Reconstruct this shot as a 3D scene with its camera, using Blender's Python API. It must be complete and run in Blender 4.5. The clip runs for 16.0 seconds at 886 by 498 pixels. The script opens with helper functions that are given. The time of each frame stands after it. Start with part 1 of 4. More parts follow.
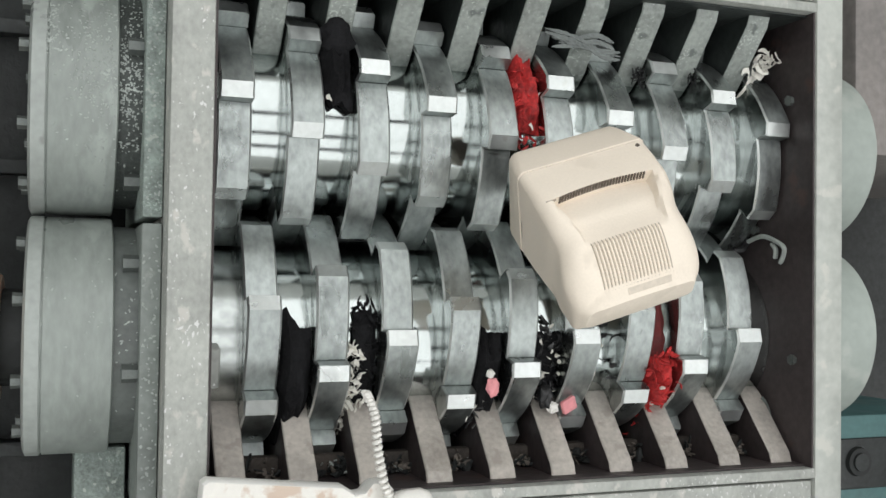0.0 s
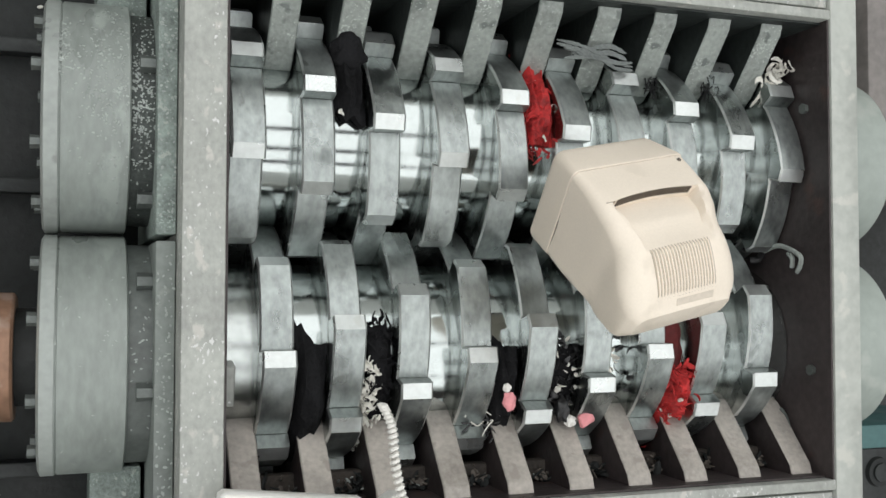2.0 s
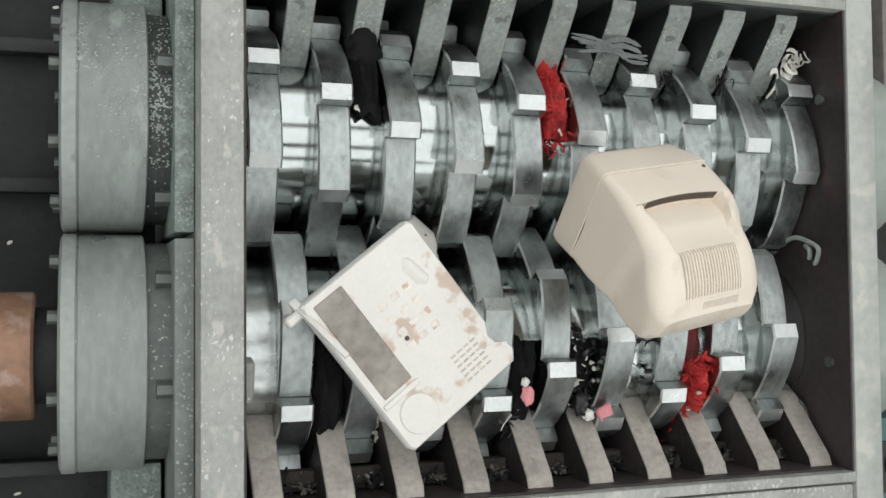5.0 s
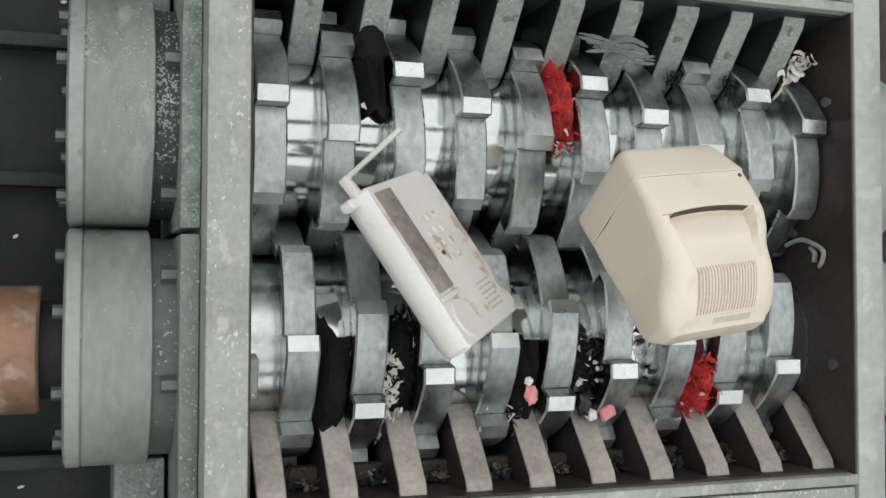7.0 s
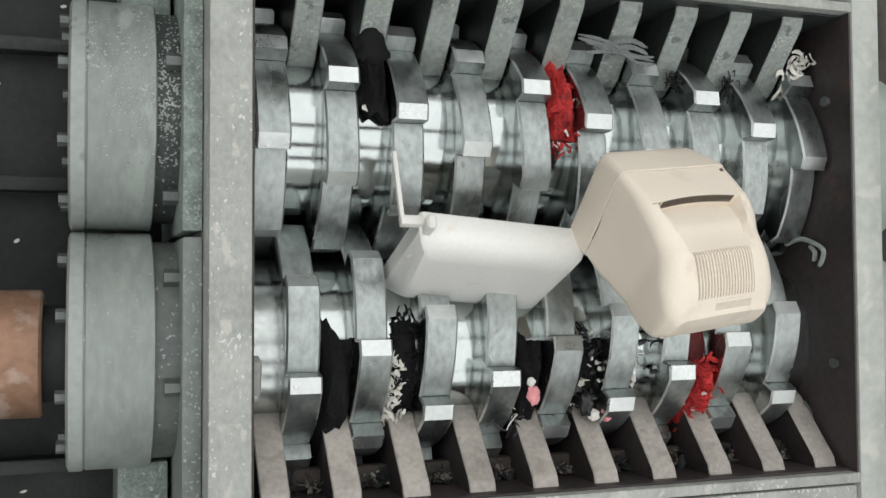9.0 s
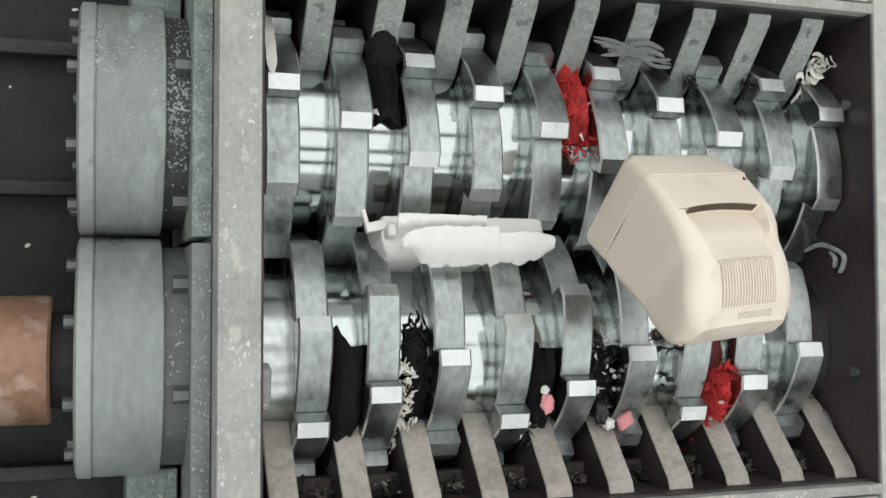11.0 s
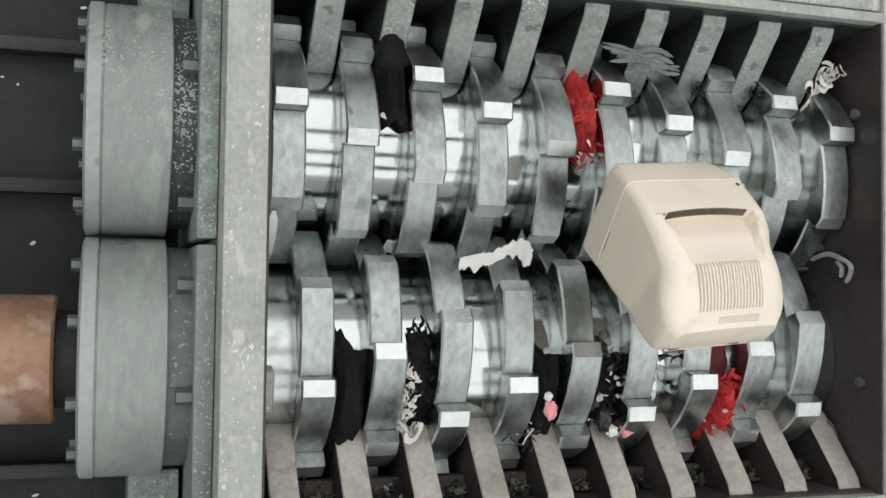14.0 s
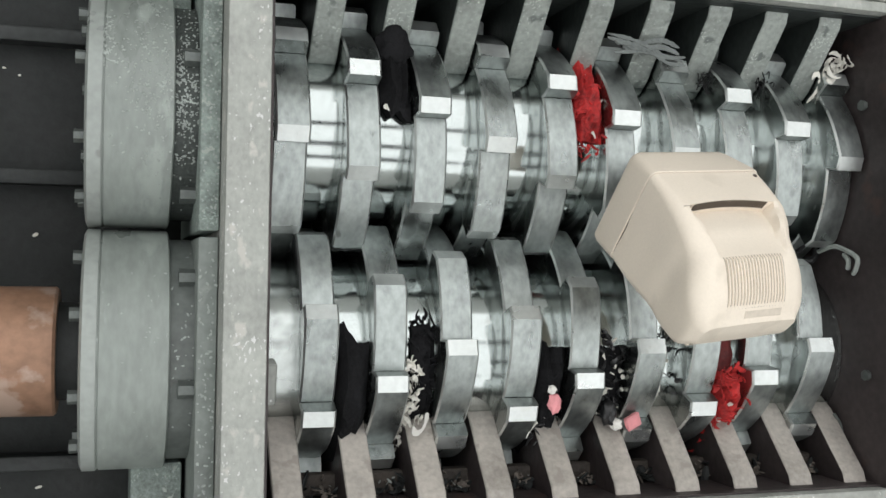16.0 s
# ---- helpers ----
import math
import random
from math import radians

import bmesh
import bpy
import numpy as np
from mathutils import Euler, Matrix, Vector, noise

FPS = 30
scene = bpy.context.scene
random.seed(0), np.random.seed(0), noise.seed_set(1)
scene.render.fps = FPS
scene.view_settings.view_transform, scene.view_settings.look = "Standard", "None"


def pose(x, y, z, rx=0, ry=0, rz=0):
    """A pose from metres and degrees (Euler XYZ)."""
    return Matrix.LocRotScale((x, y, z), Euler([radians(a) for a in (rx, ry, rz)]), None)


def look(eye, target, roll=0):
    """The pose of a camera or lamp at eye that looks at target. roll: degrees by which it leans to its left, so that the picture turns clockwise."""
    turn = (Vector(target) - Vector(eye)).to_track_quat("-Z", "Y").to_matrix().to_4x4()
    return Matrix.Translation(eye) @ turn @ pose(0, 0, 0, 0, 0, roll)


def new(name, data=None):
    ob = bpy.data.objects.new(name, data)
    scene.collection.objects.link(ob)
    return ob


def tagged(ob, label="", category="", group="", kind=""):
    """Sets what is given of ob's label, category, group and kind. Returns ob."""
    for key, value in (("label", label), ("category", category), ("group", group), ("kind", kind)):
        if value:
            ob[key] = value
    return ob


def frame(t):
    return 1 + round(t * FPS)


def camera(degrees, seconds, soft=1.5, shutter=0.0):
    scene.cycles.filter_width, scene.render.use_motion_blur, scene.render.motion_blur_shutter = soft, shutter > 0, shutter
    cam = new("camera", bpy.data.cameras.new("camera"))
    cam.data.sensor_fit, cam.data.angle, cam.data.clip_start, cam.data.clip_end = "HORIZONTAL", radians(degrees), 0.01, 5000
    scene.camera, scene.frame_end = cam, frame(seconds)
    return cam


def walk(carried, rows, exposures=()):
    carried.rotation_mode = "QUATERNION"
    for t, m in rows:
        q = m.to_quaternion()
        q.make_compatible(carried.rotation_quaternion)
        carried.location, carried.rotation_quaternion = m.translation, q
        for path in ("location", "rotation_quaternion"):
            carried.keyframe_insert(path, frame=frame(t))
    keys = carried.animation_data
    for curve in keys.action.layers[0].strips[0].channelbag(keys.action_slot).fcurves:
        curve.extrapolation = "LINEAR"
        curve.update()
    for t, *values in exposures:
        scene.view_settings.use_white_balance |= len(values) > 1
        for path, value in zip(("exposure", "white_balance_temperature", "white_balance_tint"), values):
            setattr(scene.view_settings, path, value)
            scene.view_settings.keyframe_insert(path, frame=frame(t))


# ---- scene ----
cam = camera(46.7, 16.0, soft=1.5)
PATH = [
    (0.0, pose(-0.0355, -0.0709, 1.6088, 1.275, -20.115, 0.874)),
    (0.5, pose(-0.0319, -0.0726, 1.6071, 1.440, -20.034, 0.670)),
    (1.0, pose(-0.0326, -0.0672, 1.6029, 1.418, -19.845, 0.513)),
    (1.5, pose(-0.0355, -0.0678, 1.5998, 1.901, -19.758, 0.321)),
    (2.0, pose(-0.0404, -0.0695, 1.5970, 2.264, -19.609, 0.094)),
    (2.5, pose(-0.0437, -0.0648, 1.5954, 2.231, -19.335, 0.060)),
    (3.0, pose(-0.0466, -0.0685, 1.5985, 2.262, -19.245, -0.037)),
    (3.5, pose(-0.0472, -0.0696, 1.5977, 2.460, -19.096, -0.401)),
    (4.0, pose(-0.0465, -0.0718, 1.5927, 2.631, -19.003, -0.713)),
    (6.5, pose(-0.0538, -0.0750, 1.5999, 1.847, -18.938, 0.072)),
    (7.0, pose(-0.0523, -0.0736, 1.5956, 2.032, -18.822, 0.158)),
    (7.5, pose(-0.0560, -0.0750, 1.5958, 2.082, -18.779, 0.207)),
    (8.0, pose(-0.0585, -0.0728, 1.6017, 1.920, -18.772, 0.153)),
    (8.5, pose(-0.0614, -0.0760, 1.6001, 2.314, -19.094, -0.274)),
    (11.0, pose(-0.0453, -0.0676, 1.5785, 2.332, -17.975, -0.121)),
    (11.5, pose(-0.0457, -0.0630, 1.5809, 2.173, -18.095, 0.053)),
    (12.0, pose(-0.0438, -0.0631, 1.5811, 2.256, -18.223, 0.270)),
    (12.5, pose(-0.0422, -0.0586, 1.5758, 2.182, -18.110, 0.504)),
    (13.0, pose(-0.0447, -0.0551, 1.5767, 1.821, -17.966, 0.730)),
    (13.5, pose(-0.0477, -0.0590, 1.5744, 1.917, -17.972, 0.821)),
    (14.0, pose(-0.0442, -0.0580, 1.5754, 1.950, -17.708, 0.785)),
    (14.5, pose(-0.0408, -0.0550, 1.5726, 1.971, -17.577, 0.837)),
    (15.0, pose(-0.0390, -0.0544, 1.5682, 1.863, -17.368, 1.008)),
    (15.5, pose(-0.0382, -0.0535, 1.5671, 1.389, -17.226, 0.952)),
    (16.0, pose(-0.0384, -0.0530, 1.5680, 1.330, -17.392, 0.847)),
]
walk(cam, PATH, exposures=[(0.0, 0.02), (4.0, -0.04), (6.5, -0.20), (8.5, -0.12), (11.5, -0.06), (14.0, -0.02), (16.0, 0.0)])

# ---- light: a bright workshop hall under a long roof light ----
world = bpy.data.worlds.new("world")
scene.world = world
world.use_nodes = True
sky = world.node_tree.nodes.new("ShaderNodeTexSky")
sky.sky_type, sky.sun_disc, sky.sun_elevation, sky.sun_rotation = "NISHITA", False, radians(55), radians(20)
world.node_tree.links.new(sky.outputs[0], world.node_tree.nodes["Background"].inputs[0])
world.node_tree.nodes["Background"].inputs[1].default_value = 0.05
scene.view_settings.exposure = 0.0


def roof_lamp(x, y, z, sx, sy, watts):
    data = bpy.data.lights.new("roof_light", "AREA")
    data.shape, data.size, data.size_y, data.energy, data.color = "RECTANGLE", sx, sy, watts, (0.975, 0.99, 0.985)
    ob = new("roof_light", data)
    ob.matrix_world = look((x, y, z), (x, y - 0.01, 0))
    return ob


roof_lamp(0.0, 0.0, 4.4, 11.0, 11.0, 672)


# ---- materials ----
def mat(name, col, rough=0.5, metal=0.0, vary=0.25, scale=6.0, grain=90.0, bump=0.15, stain=None, stain_at=0.62, stretch=(1, 1, 1), coat=0.0, rough_vary=0.15, gloss=0.5, speck=0.0):
    m = bpy.data.materials.new(name)
    m.use_nodes = True
    nt = m.node_tree
    n, l = nt.nodes, nt.links
    b = n["Principled BSDF"]
    tc = n.new("ShaderNodeTexCoord")
    mp = n.new("ShaderNodeMapping")
    mp.inputs["Scale"].default_value = stretch
    l.new(tc.outputs["Object"], mp.inputs[0])
    info = n.new("ShaderNodeObjectInfo")
    add = n.new("ShaderNodeVectorMath")
    add.operation = "MULTIPLY_ADD"
    l.new(info.outputs["Random"], add.inputs[0])
    add.inputs[1].default_value = (7.0, 3.0, 5.0)
    l.new(mp.outputs[0], add.inputs[2])

    def noise_tex(s, detail):
        t = n.new("ShaderNodeTexNoise")
        t.inputs["Scale"].default_value, t.inputs["Detail"].default_value = s, detail
        l.new(add.outputs[0], t.inputs["Vector"])
        return t
    big, fine = noise_tex(scale, 5), noise_tex(grain, 4)
    mixn = n.new("ShaderNodeMix")
    mixn.inputs[0].default_value = 0.4
    l.new(big.outputs[0], mixn.inputs[2])
    l.new(fine.outputs[0], mixn.inputs[3])
    ramp = n.new("ShaderNodeValToRGB")
    lo, hi = [max(0, c * (1 - vary)) for c in col], [min(1, c * (1 + vary)) for c in col]
    ramp.color_ramp.elements[0].position, ramp.color_ramp.elements[0].color = 0.32, (*lo, 1)
    ramp.color_ramp.elements[1].position, ramp.color_ramp.elements[1].color = 0.68, (*hi, 1)
    l.new(mixn.outputs[0], ramp.inputs[0])
    out = ramp.outputs[0]
    if stain:
        s = noise_tex(scale * 2.3, 8)
        r2 = n.new("ShaderNodeValToRGB")
        r2.color_ramp.elements[0].position, r2.color_ramp.elements[1].position = stain_at, stain_at + 0.06
        l.new(s.outputs[0], r2.inputs[0])
        mc = n.new("ShaderNodeMix")
        mc.data_type = "RGBA"
        l.new(r2.outputs[0], mc.inputs[0])
        l.new(out, mc.inputs[6])
        mc.inputs[7].default_value = (*stain, 1)
        out = mc.outputs[2]
    if speck:
        hi_n, pat = noise_tex(speck, 2), noise_tex(speck * 0.05, 4)
        sub = n.new("ShaderNodeMath")
        sub.operation = "MULTIPLY_ADD"
        l.new(pat.outputs[0], sub.inputs[0])
        sub.inputs[1].default_value = 0.55
        l.new(hi_n.outputs[0], sub.inputs[2])
        r3 = n.new("ShaderNodeValToRGB")
        r3.color_ramp.elements[0].position, r3.color_ramp.elements[1].position = 0.945, 0.985
        l.new(sub.outputs[0], r3.inputs[0])
        m3 = n.new("ShaderNodeMix")
        m3.data_type = "RGBA"
        l.new(r3.outputs[0], m3.inputs[0])
        l.new(out, m3.inputs[6])
        m3.inputs[7].default_value = (*[min(0.62, c * 1.75) for c in col], 1)
        out = m3.outputs[2]
    l.new(out, b.inputs["Base Color"])
    mr = n.new("ShaderNodeMapRange")
    l.new(big.outputs[0], mr.inputs[0])
    mr.inputs[1].default_value, mr.inputs[2].default_value = 0.3, 0.7
    mr.inputs[3].default_value, mr.inputs[4].default_value = max(0.05, rough - rough_vary), min(1, rough + rough_vary)
    l.new(mr.outputs[0], b.inputs["Roughness"])
    b.inputs["Metallic"].default_value = metal
    b.inputs["Coat Weight"].default_value = coat
    b.inputs["Specular IOR Level"].default_value = gloss
    bp = n.new("ShaderNodeBump")
    bp.inputs["Strength"].default_value, bp.inputs["Distance"].default_value = bump, 0.004
    l.new(fine.outputs[0], bp.inputs["Height"])
    l.new(bp.outputs[0], b.inputs["Normal"])
    return m


FRAME = mat("frame_paint", (0.365, 0.375, 0.35), 0.5, 0.1, 0.26, 15, 110, 0.3, (0.50, 0.49, 0.455), 0.60, (1.2, 0.8, 1), speck=170)
PALE = mat("pale_worn_paint", (0.43, 0.445, 0.415), 0.5, 0.1, 0.2, 9, 60, 0.15, (0.52, 0.52, 0.48), 0.6)
PALEDRUM = mat("pale_green_paint", (0.335, 0.372, 0.345), 0.45, 0.0, 0.15, 4, 45, 0.08, (0.40, 0.43, 0.40), 0.6)
DRUM = mat("grey_green_paint", (0.258, 0.284, 0.266), 0.34, 0.0, 0.26, 4, 45, 0.10, (0.35, 0.385, 0.36), 0.57, (2.2, 0.8, 0.8), rough_vary=0.12)
LEDGE = mat("brown_dust", (0.06, 0.05, 0.043), 0.85, 0.0, 0.5, 25, 160, 0.7)
NECK = mat("dark_dusty_paint", (0.05, 0.058, 0.054), 0.6, 0.0, 0.5, 30, 200, 0.5, None, 0.6, speck=240)
CLEANNECK = mat("grey_neck_paint", (0.135, 0.15, 0.142), 0.5, 0.0, 0.35, 9, 80, 0.15, (0.09, 0.09, 0.085), 0.60)
PLAIN = mat("plain_flange_paint", (0.20, 0.222, 0.208), 0.45, 0.0, 0.3, 9, 90, 0.15, (0.30, 0.32, 0.30), 0.62)
LIP = mat("worn_rim_paint", (0.33, 0.355, 0.338), 0.4, 0.0, 0.18, 10, 80, 0.12, (0.26, 0.275, 0.26), 0.62)
DUSTY = mat("dusty_paint", (0.22, 0.26, 0.24), 0.6, 0.0, 0.5, 40, 220, 0.5, (0.4, 0.43, 0.4), 0.62, speck=280)
CUTTER = mat("cutter_steel", (0.345, 0.372, 0.364), 0.36, 0.92, 0.42, 13, 80, 0.08, (0.24, 0.255, 0.245), 0.68, (1.3, 0.8, 0.8), 0, 0.16)
SIDE = mat("cutter_side_steel", (0.46, 0.485, 0.475), 0.24, 1.0, 0.3, 10, 60, 0.04, rough_vary=0.08)
TOOTH = mat("worn_tooth_steel", (0.61, 0.635, 0.625), 0.36, 0.9, 0.12, 20, 110, 0.08, (0.58, 0.6, 0.58), 0.62)
SPACER = mat("polished_spacer_steel", (0.49, 0.525, 0.518), 0.125, 1.0, 0.07, 14, 90, 0.02, None, 0.6, (1.2, 1, 1), rough_vary=0.03)
FINGER = mat("scraper_steel", (0.30, 0.325, 0.305), 0.5, 0.35, 0.35, 14, 130, 0.4, (0.17, 0.19, 0.18), 0.60, speck=260)
RUSTY = mat("scraper_brown_steel", (0.43, 0.395, 0.36), 0.5, 0.3, 0.3, 14, 130, 0.2, (0.36, 0.325, 0.295), 0.60)
# Shade between the bars and inside the box is put into these colours.
BROWN_SHADE = mat("shaded_brown_steel", (0.050, 0.040, 0.040), 0.5, 0.2, 0.5, 5, 70, 0.3, (0.07, 0.045, 0.04), 0.62)
SHADE = mat("shaded_green_steel", (0.034, 0.041, 0.039), 0.5, 0.2, 0.5, 5, 70, 0.3, (0.02, 0.022, 0.022), 0.62)
LABEL = mat("pale_label", (0.66, 0.58, 0.49), 0.5, 0.0, 0.15, 30, 150, 0.1)
KEY = mat("stained_key_plastic", (0.80, 0.74, 0.68), 0.5, 0.0, 0.2, 25, 120, 0.1, (0.62, 0.45, 0.36), 0.55)
STAIN = mat("brown_slot", (0.56, 0.50, 0.44), 0.7, 0.0, 0.2)
DARKRED = mat("dark_red_cloth", (0.10, 0.012, 0.012), 0.8, 0.0, 0.5, 25, 160, 0.6)
GLOSS = mat("black_plastic", (0.015, 0.015, 0.016), 0.3, 0.0, 0.5, 20, 100, 0.2)
COVER = mat("brown_grey_cover", (0.22, 0.20, 0.19), 0.6, 0.0, 0.3, 4, 60, 0.2)
RAIL = mat("dark_rail_steel", (0.032, 0.035, 0.035), 0.5, 0.3, 0.4, 12, 90, 0.3)
CEILING = mat("dull_ceiling_sheet", (0.10, 0.105, 0.10), 0.7, 0.0, 0.2, 2, 30, 0.1)
DARK = mat("near_black", (0.016, 0.018, 0.018), 0.7, 0.0, 0.5, 8, 80, 0.4)
FLOOR = mat("dark_concrete", (0.05, 0.052, 0.052), 0.8, 0.0, 0.4, 3, 60, 0.4)
WALL = mat("bounce_wall_white", (0.62, 0.625, 0.60), 0.8, 0.0, 0.08, 1, 30, 0.1)
BOLT = mat("bolt_steel", (0.15, 0.165, 0.157), 0.45, 0.5, 0.2, 30, 200, 0.2)
COPPER = mat("rusty_coupling", (0.30, 0.17, 0.11), 0.4, 0.3, 0.4, 6, 60, 0.2, (0.42, 0.30, 0.24), 0.55)
BEIGE = mat("beige_plastic", (0.84, 0.745, 0.635), 0.5, 0.0, 0.05, 6, 300, 0.08, (0.77, 0.68, 0.575), 0.60)
VENT = mat("brown_vent_slot", (0.42, 0.35, 0.28), 0.8, 0.0, 0.1)
SLOT = mat("dark_slot", (0.10, 0.08, 0.062), 0.8)
SOILED = mat("soiled_cream_plastic", (0.76, 0.735, 0.69), 0.45, 0.0, 0.06, 8, 160, 0.08, (0.58, 0.46, 0.375), 0.565, rough_vary=0.1)
UNDER = mat("clean_white_plastic", (0.83, 0.82, 0.79), 0.45, 0.0, 0.05, 8, 160, 0.08, (0.76, 0.70, 0.64), 0.66)
CREAM = mat("cream_plastic", (0.77, 0.75, 0.71), 0.42, 0.0, 0.05, 8, 200, 0.08, (0.70, 0.56, 0.46), 0.68)
LCD = mat("grey_display_film", (0.31, 0.28, 0.245), 0.3, 0.0, 0.4, 10, 60, 0.05)
BLACK = mat("black_cloth", (0.012, 0.012, 0.013), 0.95, 0.0, 0.5, 20, 200, 0.6, gloss=0.1)
RED = mat("red_cloth", (0.43, 0.022, 0.022), 0.7, 0.0, 0.6, 40, 160, 0.9)
WHITE = mat("torn_white_film", (0.72, 0.70, 0.64), 0.7, 0.0, 0.2, 30, 160, 0.5)
CHIP = mat("pale_chip_plastic", (0.36, 0.39, 0.37), 0.6, 0.0, 0.3, 30, 100, 0.2)
LITTER = mat("brown_litter", (0.17, 0.145, 0.125), 0.85, 0.0, 0.5, 30, 160, 0.5)
PINK = mat("pink_plastic", (0.74, 0.29, 0.31), 0.5, 0.0, 0.2, 30, 100, 0.2)
HAZE = mat("grey_cloth", (0.15, 0.165, 0.16), 0.8, 0.0, 0.3, 25, 160, 0.6)
TEAL = mat("teal_paint", (0.06, 0.14, 0.14), 0.45, 0.0, 0.2, 8, 80, 0.15)


# ---- mesh helpers ----
def part(name, bm, material, parent=None, label="", smooth=True):
    me = bpy.data.meshes.new(name)
    bm.normal_update()
    bm.to_mesh(me)
    bm.free()
    for m in (material if isinstance(material, (list, tuple)) else [material]):
        me.materials.append(m)
    if smooth:
        for p in me.polygons:
            p.use_smooth = True
        me.set_sharp_from_angle(angle=radians(35))
    ob = new(name, me)
    if parent:
        ob.parent = parent
    if label:
        ob["label"] = label
    return ob


def again(name, ob, m, parent=None):
    o = new(name, ob.data)
    o.parent = parent
    o.matrix_basis = m
    return o


def box(bm, x0, x1, y0, y1, z0, z1, bevel=0.003, seg=2):
    c = Matrix.Translation(((x0 + x1) / 2, (y0 + y1) / 2, (z0 + z1) / 2)) @ Matrix.Diagonal((x1 - x0, y1 - y0, z1 - z0, 1))
    made = bmesh.ops.create_cube(bm, size=1, matrix=c)["verts"]
    if bevel:
        edges = list({e for v in made for e in v.link_edges})
        bmesh.ops.bevel(bm, geom=edges, offset=bevel, segments=seg, affect="EDGES", profile=0.5)
    return bm


def prism(bm, poly, x0, x1, bevel=0.0):
    """A (y, z) outline drawn out along x."""
    a = [bm.verts.new((x0, y, z)) for y, z in poly]
    b = [bm.verts.new((x1, y, z)) for y, z in poly]
    faces = [bm.faces.new(a), bm.faces.new(b[::-1])]
    for i in range(len(poly)):
        j = (i + 1) % len(poly)
        faces.append(bm.faces.new((a[j], a[i], b[i], b[j])))
    bmesh.ops.recalc_face_normals(bm, faces=faces)
    if bevel:
        bmesh.ops.bevel(bm, geom=list({e for f in faces for e in f.edges}), offset=bevel, segments=1, affect="EDGES")
    return bm


def turned(bm, profile, seg=64, y=0.0, z=0.0):
    """A profile of (x, radius) turned about the x axis, closed at both ends."""
    rings = []
    for x, r in profile:
        rings.append([bm.verts.new((x, y + r * math.sin(2 * math.pi * k / seg), z + r * math.cos(2 * math.pi * k / seg))) for k in range(seg)])
    for a, b in zip(rings, rings[1:]):
        for k in range(seg):
            bm.faces.new((a[k], a[(k + 1) % seg], b[(k + 1) % seg], b[k]))
    bm.faces.new(rings[0][::-1])
    bm.faces.new(rings[-1])
    bmesh.ops.recalc_face_normals(bm, faces=bm.faces[:])
    return bm


def tube(bm, pts, r, seg=8):
    pts = [Vector(p) for p in pts]
    rings = []
    for i, p in enumerate(pts):
        d = (pts[min(i + 1, len(pts) - 1)] - pts[max(i - 1, 0)]).normalized()
        u = d.cross(Vector((0, 0, 1)) if abs(d.z) < 0.9 else Vector((1, 0, 0))).normalized()
        v = d.cross(u)
        rings.append([bm.verts.new(p + r * (u * math.cos(2 * math.pi * k / seg) + v * math.sin(2 * math.pi * k / seg))) for k in range(seg)])
    for a, b in zip(rings, rings[1:]):
        for k in range(seg):
            bm.faces.new((a[k], a[(k + 1) % seg], b[(k + 1) % seg], b[k]))
    bm.faces.new(rings[0][::-1])
    bm.faces.new(rings[-1])
    return bm


def smooth_path(pts, n):
    """A path of n points gliding through a few given ones."""
    pts = [Vector(p) for p in pts]
    q = [pts[0]] + pts + [pts[-1]]
    out = []
    for i in range(n):
        s = i / (n - 1) * (len(pts) - 1)
        k = min(int(s), len(pts) - 2)
        f = s - k
        a, b, c, d = q[k:k + 4]
        out.append(0.5 * ((2 * b) + (c - a) * f + (2 * a - 5 * b + 4 * c - d) * f * f + (3 * b - a - 3 * c + d) * f ** 3))
    return out


def thing(name, label, category, group="", kind="", at=None):
    ob = new(name)
    if at is not None:
        ob.matrix_basis = at
    return tagged(ob, label, category, group, kind)


# ---- hall: unseen, added to close the place ----
def hall():
    bm = bmesh.new()
    box(bm, -5, 7, -5, 5, -1.1, -1.0, 0)
    tagged(part("floor", bm, FLOOR), "dark oily concrete workshop floor", "floor", kind="structure")
    # Unseen walls, made pale to bounce side light onto the load.
    for nm, b in (("wall_north", (-5, 7, 5, 5.2, -1.1, 4.5)), ("wall_south", (-5, 7, -5.2, -5, -1.1, 4.5)),
                  ("wall_east", (7, 7.2, -5.2, 5.2, -1.1, 4.5)), ("wall_west", (-5.2, -5, -5.2, 5.2, -1.1, 4.5))):
        bm = bmesh.new()
        box(bm, *b, 0)
        tagged(part(nm, bm, WALL), "unseen pale wall bouncing side light", "wall", kind="structure")
    bm = bmesh.new()
    box(bm, -5.2, 7.2, -5.2, 5.2, 4.5, 4.6, 0)
    tagged(part("ceiling", bm, CEILING), "unseen dull grey ceiling above the roof light", "ceiling", kind="structure")


hall()


def reflection_bars():
    # Unseen bars, added for the dark dashes they reflect in the spacers.
    for y, x1 in ((0.55, 1.75), (-1.15, 1.5), (-2.6, 1.9)):
        bm = bmesh.new()
        box(bm, -5, x1, y - 0.14, y + 0.14, 3.7, 4.0, 0.01)
        tagged(part("roof_beam", bm, DARK), "unseen dark bar that reflects as dashes in the spacers", "beam", "roof beams", "structure")


reflection_bars()

# ---- shredder ----
A = 0.166            # half the distance of the shafts
TIP, ROOT, HUB = 0.196, 0.168, 0.1365
THICK, PITCH = 0.0485, 0.10
LOW_X, UP_X = 0.199, 0.1545
TOP = 0.248          # top of the frame
XL0, XL1, XR0, XR1 = 0.0845, 0.1412, 1.110, 1.1635
YW = 0.372


